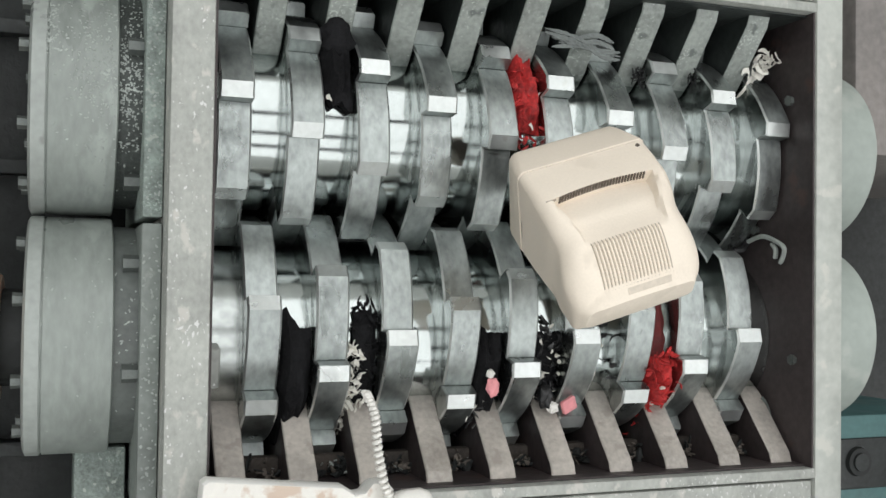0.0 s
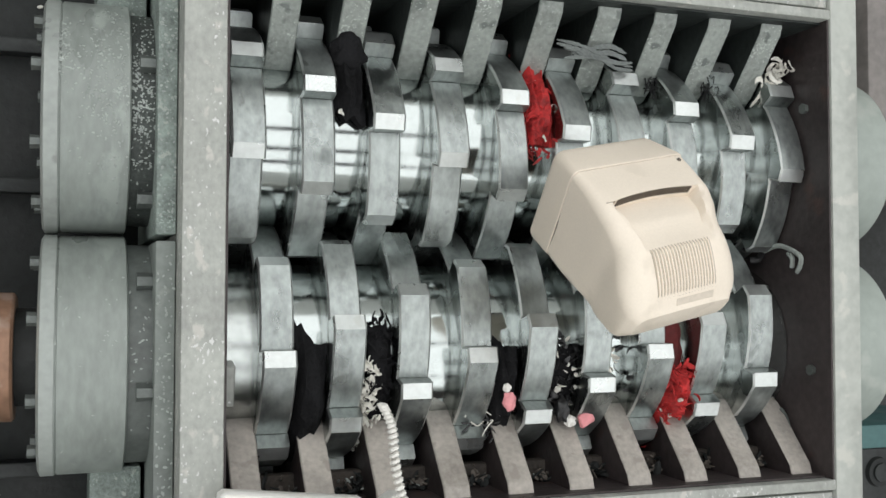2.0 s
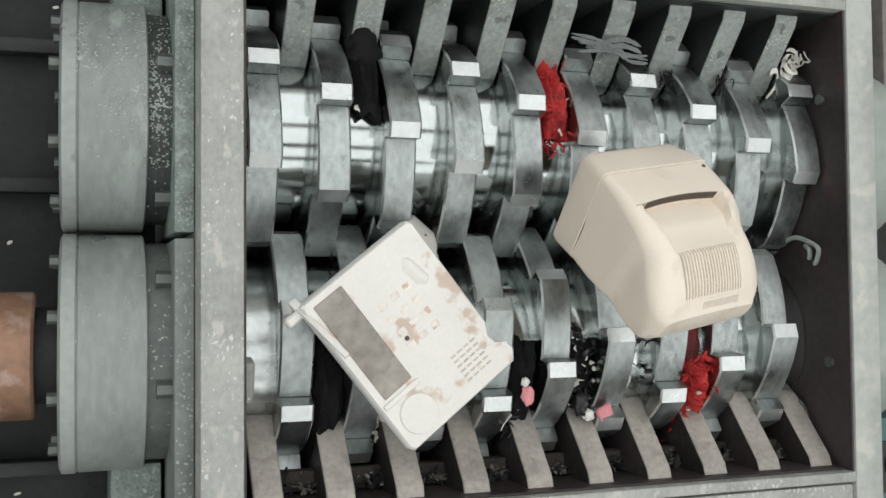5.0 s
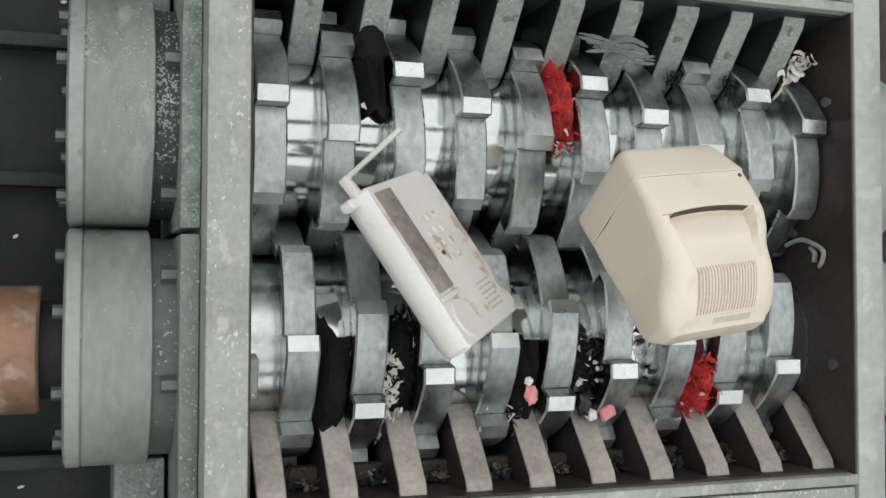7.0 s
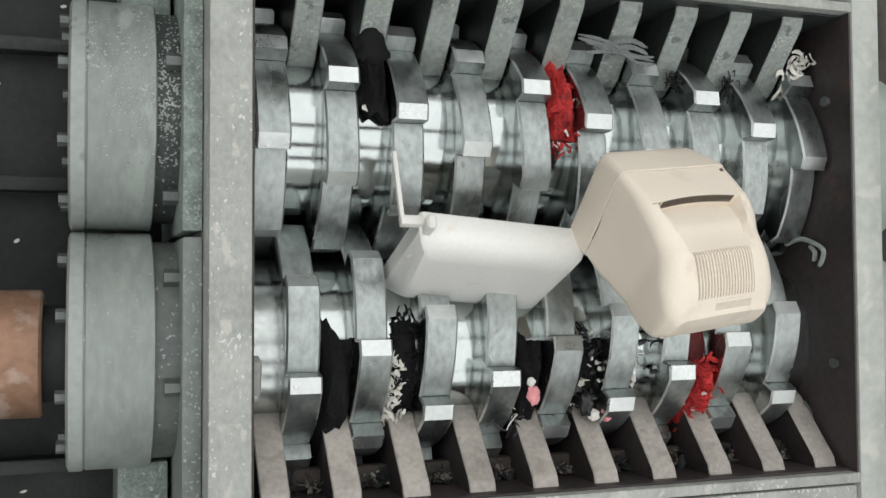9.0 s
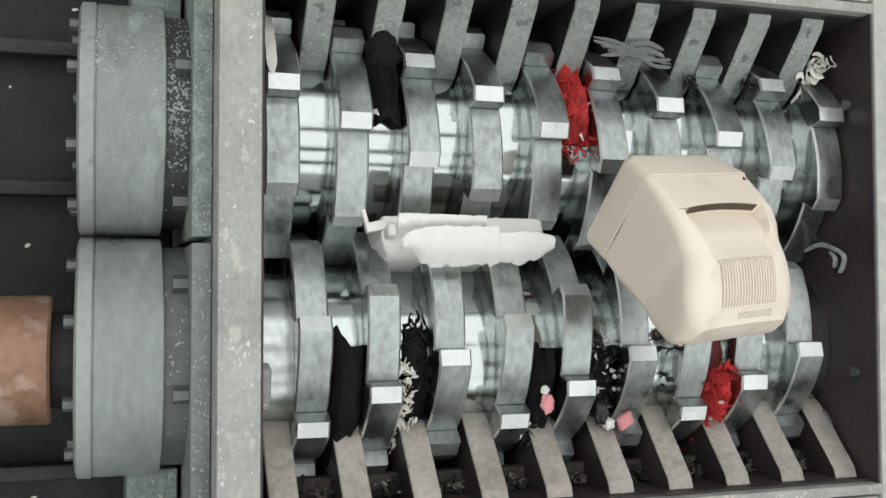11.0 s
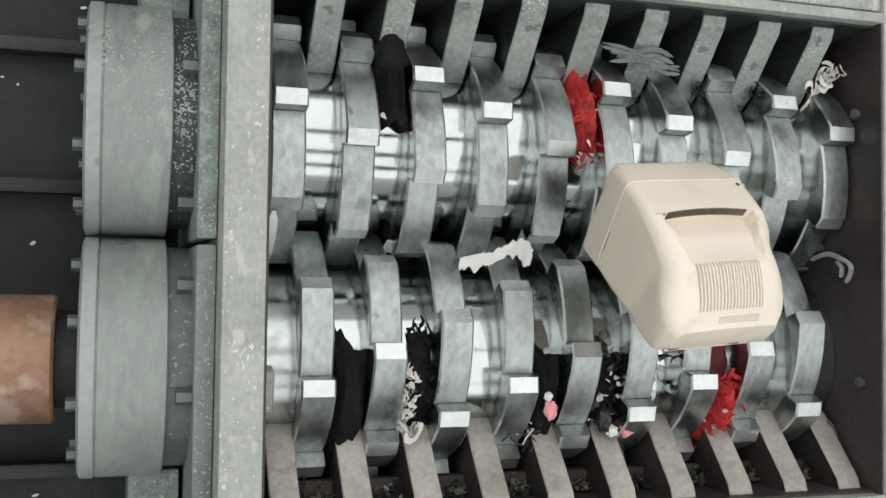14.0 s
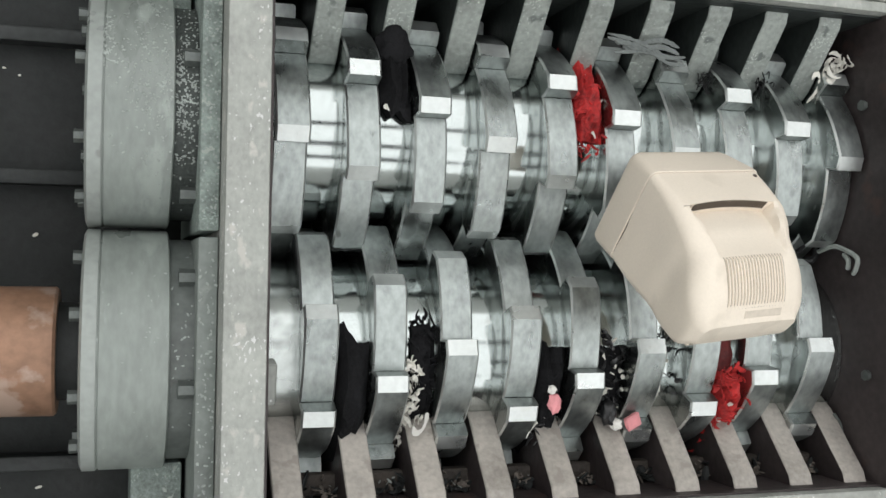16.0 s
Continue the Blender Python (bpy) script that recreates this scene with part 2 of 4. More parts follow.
def frame_box():
    fr = thing("shredder_frame", "worn grey-green painted steel frame of a twin-shaft shredder", "machine frame")
    for nm, x0, x1 in (("end_plate", XL0, XL1), ("end_plate", XR0, XR1)):
        bm = bmesh.new()
        box(bm, x0, x1, -0.62, 0.62, -0.45, TOP, 0.004)
        part(nm, bm, FRAME if x0 < 0.5 else PALE, fr, "worn grey-green end plate")
    for s in (1, -1):
        bm = bmesh.new()
        y0, y1 = sorted((s * YW, s * (YW + 0.016)))
        box(bm, XL1, XR0, y0, y1, -0.45, TOP, 0.002)
        part("side_wall", bm, FRAME, fr, "grey-green side wall")
        bm = bmesh.new()
        y0, y1 = sorted((s * (YW + 0.020), s * (YW + 0.09)))
        box(bm, XL1, XR0 - 0.002, y0, y1, -0.3, TOP - 0.006, 0.003)
        part("flange", bm, FRAME, fr, "pale bolted flange plate")
        # Near-black liner sheet: the shade inside the box is in its colour.
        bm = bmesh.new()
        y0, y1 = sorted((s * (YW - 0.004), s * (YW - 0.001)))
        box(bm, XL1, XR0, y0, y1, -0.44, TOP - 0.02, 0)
        part("liner", bm, SHADE if s > 0 else BROWN_SHADE, fr, "near-black liner sheet, shade in its colour")
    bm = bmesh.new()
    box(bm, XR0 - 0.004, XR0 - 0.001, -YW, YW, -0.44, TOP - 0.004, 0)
    part("liner", bm, BROWN_SHADE, fr, "dark brown liner sheet")
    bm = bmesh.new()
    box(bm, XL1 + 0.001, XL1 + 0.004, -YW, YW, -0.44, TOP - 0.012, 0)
    part("liner", bm, BROWN_SHADE, fr, "near-black liner sheet, shade in its colour")
    bm = bmesh.new()
    box(bm, XL1 + 0.006, XR0 - 0.006, -YW + 0.005, -YW + 0.036, 0.09, 0.115, 0.004)
    part("ledge", bm, LEDGE, fr, "brown dusty ledge")
    bm = bmesh.new()
    prism(bm, [(-0.232, 0.10), (-0.232, 0.150), (-0.175, 0.165), (-0.160, 0.10)], XL1 + 0.005, XL1 + 0.026, 0.002)
    part("wear_plate", bm, FRAME, fr, "pale wear plate")
    # Solid near-black sheet in place of the opening below.
    bm = bmesh.new()
    box(bm, XL1, XR0, -YW, YW, -0.46, -0.43, 0)
    part("outlet", bm, DARK, fr, "black sheet across the bottom of the box")
    return fr


frame_box()


def finger_mesh(s, material):
    """A scraper bar, cut back under its tip."""
    poly = [(YW, 0.205), (YW - 0.02, 0.198), (0.262, 0.118), (0.253, 0.105)]
    poly += [(0.256, 0.096), (0.268, 0.090), (0.318, 0.060), (0.335, 0.0)]
    poly += [(YW, -0.12)]
    bm = bmesh.new()
    prism(bm, [(s * y, z) for y, z in poly], -0.0205, 0.0205, 0.0018)
    # Bar sides take a darker material: the shade between bars, painted in.
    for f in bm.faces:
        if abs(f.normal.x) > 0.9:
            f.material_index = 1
    return bm


def fingers():
    for s, x, n, m, nm in ((1, LOW_X + 0.008, 9, FINGER, "grey-green speckled"), (-1, UP_X + 0.001, 10, RUSTY, "brownish worn")):
        first = None
        for i in range(n):
            at = Matrix.Translation((x + THICK / 2 + i * PITCH, 0, 0))
            if first is None:
                first = part("scraper_bar", finger_mesh(s, m), [m, SHADE if s > 0 else BROWN_SHADE])
                first.matrix_basis = at
                ob = first
            else:
                ob = again("scraper_bar", first, at)
            tagged(ob, nm + " steel scraper bar between the cutters", "scraper bar", "scraper bars " + ("upper" if s > 0 else "lower"))


fingers()


def disc_profile_tooth(s):
    """One tooth of the cutter in the (y, z) plane: s is the way in which it turns."""
    step = radians(45)
    pts = []
    # a nearly straight back, rising from the root to the tip
    a0, a1 = -(step - radians(1)), -radians(6.6)
    p0, p1 = Vector((ROOT * math.sin(a0), ROOT * math.cos(a0))), Vector((TIP * math.sin(a1), TIP * math.cos(a1)))
    for k in range(9):
        f = k / 8
        q = p0.lerp(p1, f)
        pts.append((math.atan2(q.x, q.y), q.length + 0.0075 * math.sin(math.pi * f)))
    pts.append((0.0, TIP - 0.0045))
    pts.append((radians(0.6), ROOT))
    pts.append((radians(-2), ROOT - 0.012))
    pts.append((-step + radians(3), ROOT - 0.012))
    return [(-s * r * math.sin(a), r * math.cos(a)) for a, r in pts]


def tooth_mesh(s):
    bm = bmesh.new()
    poly = disc_profile_tooth(s)
    prism(bm, poly, 0, THICK)
    for f in bm.faces:
        n = f.normal
        c = f.calc_center_median()
        if abs(n.x) > 0.7:
            f.material_index = 1
        elif len(f.verts) == 4:
            a = math.degrees(math.atan2(-s * c.y, c.z))
            if -6.0 < a < -0.5 and Vector((c.y, c.z)).length > ROOT + 0.01:
                f.material_index = 2
    bmesh.ops.bevel(bm, geom=[e for e in bm.edges if abs((e.verts[0].co - e.verts[1].co).x) < 1e-5 and e.verts[0].co.yz.length > ROOT], offset=0.0028, segments=1, affect="EDGES", material=2)
    return bm


def cutter_shaft(y, s, x0, n, start, label):
    sh = thing("cutter_shaft", label, "cutter shaft", "cutter shafts", at=pose(0, y, 0))
    bm = bmesh.new()
    turned(bm, [(XL0, 0.085), (XR1, 0.085)], 48)
    part("shaft_core", bm, SPACER, sh)
    for xa, xb in ((XL1 + 0.005, x0), (x0 + n * PITCH, XR0 - 0.005)):
        if xb - xa > 0.004:
            bm = bmesh.new()
            turned(bm, [(xa, HUB), (xb, HUB)], 64)
            part("end_collar", bm, SIDE, sh, "dull steel end collar")
    bm = bmesh.new()
    turned(bm, [(0, ROOT - 0.004), (0.002, ROOT - 0.002), (THICK - 0.002, ROOT - 0.002), (THICK, ROOT - 0.004)], 72)
    for f in bm.faces:
        f.material_index = 1 if len(f.verts) > 4 else 2 if abs(f.calc_center_median().x - THICK / 2) > THICK / 2 - 0.002 else 0
    disc0 = part("cutter_disc", bm, [CUTTER, SIDE, TOOTH], sh, "worn grey steel cutter disc")
    tooth0 = part("tooth", tooth_mesh(s), [CUTTER, SIDE, TOOTH], disc0, "hooked tooth with a bright worn edge")
    bm = bmesh.new()
    turned(bm, [(0.0, HUB), (PITCH - THICK, HUB)], 64)
    spacer0 = part("spacer", bm, SPACER, sh, "bright polished steel spacer ring")
    for i in range(n):
        turn = start + i * 15.0
        m = pose(x0 + i * PITCH, 0, 0, s * turn)
        disc = disc0 if i == 0 else again("cutter_disc", disc0, m, sh)
        disc.matrix_basis = m
        for k in range(8):
            mk = pose(0, 0, 0, 45 * k)
            t = tooth0 if i == 0 and k == 0 else again("tooth", tooth0, mk, disc)
            t.matrix_basis = mk
        x = x0 + i * PITCH + THICK
        if i == n - 1 and x + PITCH - THICK > XR0 - 0.004:
            continue
        sp = spacer0 if i == 0 else again("spacer", spacer0, Matrix(), sh)
        sp.matrix_basis = pose(x, 0, 0, 37 * i)
    return sh


upper_shaft = cutter_shaft(A, 1, UP_X, 10, -2.0, "bright steel cutter shaft with ten hooked discs")
lower_shaft = cutter_shaft(-A, -1, LOW_X, 9, 20.3, "bright steel cutter shaft with nine hooked discs")


def bearing(y, R, x0, x1, left):
    b = thing("bearing_housing", "round grey-green painted bearing housing with bolts", "bearing housing", "bearing housings", at=pose(0, y, 0))
    bm = bmesh.new()
    if left:
        turned(bm, [(x0, R - 0.005), (x0 + 0.004, R - 0.001), (x0 + 0.022, R), (x0 + 0.0225, R - 0.002), (x0 + 0.024, R - 0.002), (x0 + 0.0245, R), (x1 - 0.034, R), (x1 - 0.032, R - 0.003)], 96)
    else:
        turned(bm, [(x0, R), (x1 - 0.006, R), (x1, R - 0.006)], 96)
    part("drum", bm, DRUM if left else PALEDRUM, b)
    if left:
        bm = bmesh.new()
        turned(bm, [(x1 - 0.0325, R - 0.012), (x1, R - 0.012)], 72)
        part("neck", bm, NECK if y > 0 else CLEANNECK, b, "dark dusty neck" if y > 0 else "dark grey neck")
        bm = bmesh.new()
        turned(bm, [(x0 - 0.0006, R - 0.006), (x0 + 0.003, R + 0.0012), (x0 + 0.0205, R + 0.0014), (x0 + 0.0210, R - 0.003)], 96)
        part("rim", bm, LIP, b, "pale worn rim")
    for k in range(8):
        a = radians(22.5 + 45 * k)
        bm = bmesh.new()
        bmesh.ops.create_cone(bm, cap_ends=True, segments=6, radius1=0.0095, radius2=0.009, depth=0.014, matrix=Matrix.Translation(((x0 - 0.007 if left else x1 + 0.007), (R - 0.03) * math.sin(a), (R - 0.03) * math.cos(a))) @ pose(0, 0, 0, 0, 90, 0))
        part("bolt", bm, BOLT, b, smooth=False)
    return b


for y in (A, -A):
    brg = bearing(0.181 if y > 0 else -0.163, 0.168 if y > 0 else 0.172, -0.0888, 0.057, True)
    bm = bmesh.new()
    y0, y1 = sorted((y / abs(y) * 0.004, y / abs(y) * 0.40))
    box(bm, 0.057, XL0 - 0.001, y0 - brg.location.y, y1 - brg.location.y, -0.4, 0.185, 0.003)
    part("flange_plate", bm, DUSTY if y > 0 else PLAIN, brg, "dusty speckled flange plate" if y > 0 else "grey flange plate")
    bm = bmesh.new()
    y0, y1 = sorted((y / abs(y) * 0.325, y / abs(y) * 0.60))
    box(bm, -0.02, 0.051, y0 - brg.location.y, y1 - brg.location.y, -0.25, 0.03, 0.004)
    part("foot", bm, DUSTY, brg, "dusty steel foot")
    bearing(y, 0.160, XR1, 1.322, False)


def neck_bolts():
    for y, z, sgn in ((0.238, 0.152, 1), (0.056, 0.108, 1), (-0.058, 0.132, -1), (-0.207, 0.160, -1)):
        bm = bmesh.new()
        bmesh.ops.create_cone(bm, cap_ends=True, segments=6, radius1=0.0125, radius2=0.0115, depth=0.022, matrix=Matrix.Translation((0.047, y, z)) @ pose(0, 0, 0, 0, 90, 0))
        tagged(part("bolt", bm, BOLT, smooth=False), "grey hexagonal bolt on the bearing flange", "bolt", "flange bolts")


neck_bolts()


def housing_dust(y, R, seed, count):
    """Pale plastic chips lying on the neck, the drum's end and the flange."""
    rnd = random.Random(seed)
    bm = bmesh.new()
    for _ in range(count):
        zone = rnd.random()
        if zone < 0.42:
            x, r = rnd.uniform(0.026, 0.056), R - 0.012
        elif zone < 0.84:
            x, r = 0.022 - abs(rnd.gauss(0, 0.034)), R
        else:
            x, r = -0.066 + rnd.gauss(0, 0.007), R
        a = rnd.gauss(8, 24) if zone < 0.84 else rnd.gauss(26, 9)
        if x < -0.086 or abs(a) > 70:
            continue
        q = rnd.uniform(0.0007, 0.0017)
        m = pose(x, y, 0, -a) @ Matrix.Translation((0, 0, r + q * 0.2)) @ pose(0, 0, 0, rnd.uniform(-20, 20), rnd.uniform(-20, 20), rnd.uniform(0, 180)) @ Matrix.Diagonal((q * rnd.uniform(1, 2.2), q, q * 0.6, 1))
        bmesh.ops.create_icosphere(bm, subdivisions=1, radius=1, matrix=m)
    for _ in range(110):
        q = rnd.uniform(0.0008, 0.002)
        yy = (1 if y > 0 else -1) * rnd.uniform(0.02, 0.36)
        bmesh.ops.create_icosphere(bm, subdivisions=1, radius=1, matrix=Matrix.Translation((rnd.uniform(0.06, 0.082), yy, 0.185 + q * 0.3)) @ pose(0, 0, 0, 0, 0, rnd.uniform(0, 180)) @ Matrix.Diagonal((q * rnd.uniform(1, 2), q, q * 0.6, 1)))
    tagged(part("chips", bm, CHIP), "pale plastic chips strewn over the bearing housing", "chips", kind="stuff")


housing_dust(0.181, 0.168, 41, 820)
housing_dust(-0.163, 0.172, 42, 60)


def drive():
    d = thing("drive_coupling", "rust-brown steel coupling on the drive shaft", "coupling", at=pose(0, -A, 0))
    bm = bmesh.new()
    turned(bm, [(-0.5, 0.09), (-0.126, 0.092), (-0.122, 0.088)], 64)
    part("coupling_sleeve", bm, COPPER, d, "orange rusty sleeve")
    bm = bmesh.new()
    turned(bm, [(-0.122, 0.07), (-0.0908, 0.07)], 48)
    part("hub", bm, DARK, d, "black hub")
    for x0, x1, rails in ((-0.62, XL0 - 0.002, (0.10, -0.36, 0.33)), (XR1 + 0.002, 1.5, (0.36, -0.40))):
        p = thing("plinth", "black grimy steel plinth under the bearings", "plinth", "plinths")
        bm = bmesh.new()
        box(bm, x0, x1, -0.62, 0.62, -0.27, -0.24, 0.004)
        part("top_plate", bm, DARK, p)
        for y in (-0.6, 0.6):
            bm = bmesh.new()
            box(bm, x0, x1, y - 0.02, y + 0.02, -1.0, -0.271, 0.004)
            part("side_plate", bm, DARK, p)
        for y in rails:
            bm = bmesh.new()
            box(bm, x0 + 0.02, x1 - 0.15, y - 0.012, y + 0.012, -0.239, -0.20, 0.003)
            part("rail", bm, RAIL, p, "dark steel rail")


drive()


# ---- what is being shredded ----
def loft(bm, sections, cap=True):
    rings = [[bm.verts.new(p) for p in s] for s in sections]
    n = len(rings[0])
    for a, b in zip(rings, rings[1:]):
        for k in range(n):
            bm.faces.new((a[k], a[(k + 1) % n], b[(k + 1) % n], b[k]))
    if cap:
        bm.faces.new(rings[0][::-1])
        bm.faces.new(rings[-1])
    bmesh.ops.recalc_face_normals(bm, faces=bm.faces[:])
    return bm


def section(y, hw, zb, zt, r=0.02):
    """A rounded outline across a casing."""
    pts = []
    for cx, cz, a0 in ((hw - r, zb + r, -90), (hw - r, zt - r, 0)):
        pts += [(cx + r * math.cos(radians(a0 + k * 18)), y, cz + r * math.sin(radians(a0 + k * 18))) for k in range(6)]
    for cx, cz, a0 in ((-hw + r, zt - r, 90), (-hw + r, zb + r, 180)):
        pts += [(cx + r * math.cos(radians(a0 + k * 18)), y, cz + r * math.sin(radians(a0 + k * 18))) for k in range(6)]
    return pts


def glide(table, y, col):
    """A value from a table of rows (y, ...), smoothed between its rows."""
    ys = [row[0] for row in table][::-1]
    vs = [row[col] for row in table][::-1]
    return sum(float(np.interp(y + d, ys, vs)) for d in (-0.008, -0.004, 0.0, 0.004, 0.008)) / 5


# depth, half width, top, bottom and corner radius of the monitor's back
BACK = [(0.088, 0.0955, 0.1015, -0.049, 0.011), (0.062, 0.0955, 0.1065, -0.047, 0.013), (0.035, 0.0950, 0.1110, -0.043, 0.016), (0.0, 0.0935, 0.1090, -0.038, 0.021), (-0.026, 0.0900, 0.1035, -0.034, 0.027),
        (-0.045, 0.0940, 0.0970, -0.031, 0.033), (-0.070, 0.0965, 0.0830, -0.028, 0.034), (-0.090, 0.0960, 0.0680, -0.023, 0.029), (-0.102, 0.0910, 0.0545, -0.012, 0.021), (-0.110, 0.0830, 0.0410, 0.004, 0.014), (-0.113, 0.0750, 0.0350, 0.014, 0.008)]
HOOD = 0.0345        # where the hood ends over the hand hold


def ease(f):
    f = min(1.0, max(0.0, f))
    return f * f * (3 - 2 * f)


def hollow(x, y):
    """Depth of the hand hold under the hood."""
    if y > HOOD:
        return 0.0
    wide = 0.074 - 0.012 * ease((HOOD - y) / 0.07)
    side = ease((wide - abs(x)) / 0.005)
    return side * (0.0215 * (1 - min(1.0, (HOOD - y) / 0.086)) + 0.0020 * ease((0.0 - y) / 0.02) * ease((y + 0.052) / 0.02))


def back_top(x, y):
    return glide(BACK, y, 2) + 0.0045 * (1 - (x / 0.09) ** 2) * ease((-0.02 - y) / 0.04) - hollow(x, y)


def back_ring(y, sunk=True):
    hw, zt, zb, r = (glide(BACK, y, k) for k in (1, 2, 3, 4))
    r = min(r, (zt - zb) * 0.46)
    rb = min(0.012, (zt - zb) * 0.3)
    slant = 0.168 * ease((y + 0.03) / 0.12)
    pts = [(hw - rb + rb * math.sin(radians(18 * k)), zb + rb - rb * math.cos(radians(18 * k))) for k in range(6)]
    pts += [(hw, zb + rb + (zt - r - zb - rb) * f) for f in (0.33, 0.66)]
    pts += [(hw - r + r * math.cos(radians(7.5 * k)), zt - r + r * math.sin(radians(7.5 * k))) for k in range(13)]
    n = 30
    pts += [((hw - r) * (1 - 2 * k / n), zt) for k in range(1, n)]
    pts += [(-x, z) for x, z in pts[20:7:-1]] + [(-x, z) for x, z in pts[7:5:-1]] + [(-x, z) for x, z in pts[5::-1]]
    out = []
    for x, z in pts:
        up = ease((z - zt + 0.035) / 0.02)
        xx = x * (1 - (1 - 0.087 / hw) * ease((zt - 0.02 - z) / 0.1)) if hw > 0.087 else x
        zz = z + 0.0045 * (1 - (x / 0.09) ** 2) * ease((-0.02 - y) / 0.04) * up - (hollow(x, y) * up if sunk else 0.0)
        arch = 0.0045 * min(1.3, (x / 0.062) ** 2) * up * ease(1 - abs(y - HOOD) / 0.03)
        out.append((xx, y + slant * (z - zt) - arch, zz))
    return out


def bezel_ring(y, hw, low_hw, zb, zt, r, slant):
    pts = []
    for cx, cz, a0, q in ((hw, zb, -90, 1), (hw, zt, 0, 1), (-hw, zt, 90, 1), (-hw, zb, 180, 1)):
        sx, sz = (1 if cx > 0 else -1), (1 if cz == zt else -1)
        for k in range(6):
            a = radians(a0 + 18 * k)
            x, z = cx - sx * r + r * math.cos(a), cz - sz * r + r * math.sin(a)
            f = (zt - z) / (zt - zb)
            pts.append((x * (1 + (low_hw / hw - 1) * f), y + slant * (z - zt), z))
    return pts


def monitor():
    m = thing("monitor", "small beige plastic tube monitor lying face down on the cutters", "monitor")
    bm = bmesh.new()
    loft(bm, [bezel_ring(0.1465, 0.079, 0.078, -0.062, 0.076, 0.012, 0.22), bezel_ring(0.144, 0.0835, 0.0825, -0.0665, 0.0805, 0.014, 0.22), bezel_ring(0.137, 0.0865, 0.084, -0.066, 0.0845, 0.014, 0.215),
              bezel_ring(0.096, 0.0965, 0.0875, -0.0525, 0.1018, 0.013, 0.175), bezel_ring(0.0905, 0.0972, 0.0878, -0.0508, 0.1036, 0.013, 0.168), bezel_ring(0.0896, 0.0964, 0.087, -0.0500, 0.1028, 0.0125, 0.168)])
    part("bezel", bm, BEIGE, m)
    bm = bmesh.new()
    loft(bm, [bezel_ring(0.1490, 0.066, 0.065, -0.052, 0.064, 0.006, 0.22), bezel_ring(0.1467, 0.068, 0.067, -0.054, 0.066, 0.006, 0.22)])
    part("screen", bm, SLOT, m, "dark glass screen")
    bm = bmesh.new()
    ys = [0.0885, 0.086, 0.08, 0.07, 0.06, 0.05, 0.042, 0.037, HOOD + 0.0012, HOOD + 0.0002, HOOD - 0.0006] + [HOOD - 0.004 * k for k in range(1, 33)] + [-0.098, -0.102, -0.105, -0.108, -0.110, -0.112, -0.113]
    loft(bm, [back_ring(y) for y in ys])
    # knocks and dents in the flanks
    for v in bm.verts:
        w = ease((abs(v.co.x) - 0.062) / 0.02) * ease((0.075 - v.co.y) / 0.05)
        v.co.x += 0.0045 * w * noise.noise(Vector((v.co.x * 8, v.co.y * 26, v.co.z * 9)) + Vector((3.1, 0, 0)))
        v.co.z += 0.004 * w * noise.noise(v.co * 20 + Vector((9.4, 0, 0)))
    part("rear_shell", bm, BEIGE, m)
    bm = bmesh.new()
    loft(bm, [bezel_ring(0.0899, 0.0945, 0.0858, -0.0482, 0.1010, 0.012, 0.168), bezel_ring(0.0878, 0.0945, 0.0858, -0.0482, 0.1010, 0.012, 0.168)])
    part("seam", bm, SLOT, m, "dark seam behind the bezel")
    # Dark slot boxes, run wider to paint in the hood's shadow line.
    bm = bmesh.new()
    for k in range(30):
        x = -0.0640 + k * 0.0043
        y = HOOD - 0.0045 * (x / 0.062) ** 2
        z = glide(BACK, HOOD, 2)
        box(bm, x, x + 0.0026, y - 0.0016, y + 0.0008, z - 0.0135, z - 0.0010, 0)
    vent = part("recess_vent", bm, SLOT, m, "row of dark vent slots with the hood's shadow painted in", smooth=False)
    vent["kind"] = "stuff"

    def ribbon(x0, x1, lift, name, material):
        bm = bmesh.new()
        ring = []
        for j in range(11):
            f = j / 10
            y = -0.045 - 0.055 * f
            z = min(back_top(x0, y), back_top(x1, y))
            h = lift * min(1.0, 8 * f + 0.1, 8 * (1 - f) + 0.1)
            ring.append([(x0, y, z - 0.003), (x0 + 0.0002, y, z + h), (x1 - 0.0002, y, z + h), (x1, y, z - 0.003)])
        loft(bm, ring)
        return part(name, bm, material, m, smooth=False)

    for k in range(20):
        x = -0.0545 + k * 0.0052
        ribbon(x, x + 0.0021, 0.0004, "vent_slot", VENT)
        if k < 19:
            ribbon(x + 0.0023, x + 0.0050, 0.0015, "vent_rib", BEIGE)
    bm = bmesh.new()
    loft(bm, [[(-0.022, y, back_top(0.0, y) - 0.004), (-0.022, y, back_top(0.0, y) + 0.0006), (0.042, y, back_top(0.0, y) + 0.0006), (0.042, y, back_top(0.0, y) - 0.004)] for y in (-0.1025, -0.1055, -0.108)])
    part("rating_label", bm, LABEL, m, "small faded rating label")
    for x, y in ((0.0775, -0.026), (0.080, 0.080)):
        bm = bmesh.new()
        z = back_top(0.0, y) + hollow(0.0, y) - (0.0105 if y < 0 else 0.001)
        bmesh.ops.create_cone(bm, cap_ends=True, segments=14, radius1=0.0034, radius2=0.003, depth=0.004, matrix=Matrix.Translation((x, y, z)) @ pose(0, 0, 0, 0, 35 if y < 0 else 5, 0))
        part("screw_hole", bm, SLOT, m)
    bm = bmesh.new()
    box(bm, -0.084, -0.070, 0.0270, 0.0282, glide(BACK, 0.0276, 2) - 0.004, glide(BACK, 0.0276, 2) - 0.0002, 0)
    part("notch", bm, VENT, m, smooth=False)
    bm = bmesh.new()
    box(bm, -0.060, 0.078, -0.0965, -0.080, -0.0262, -0.0240, 0.0008)
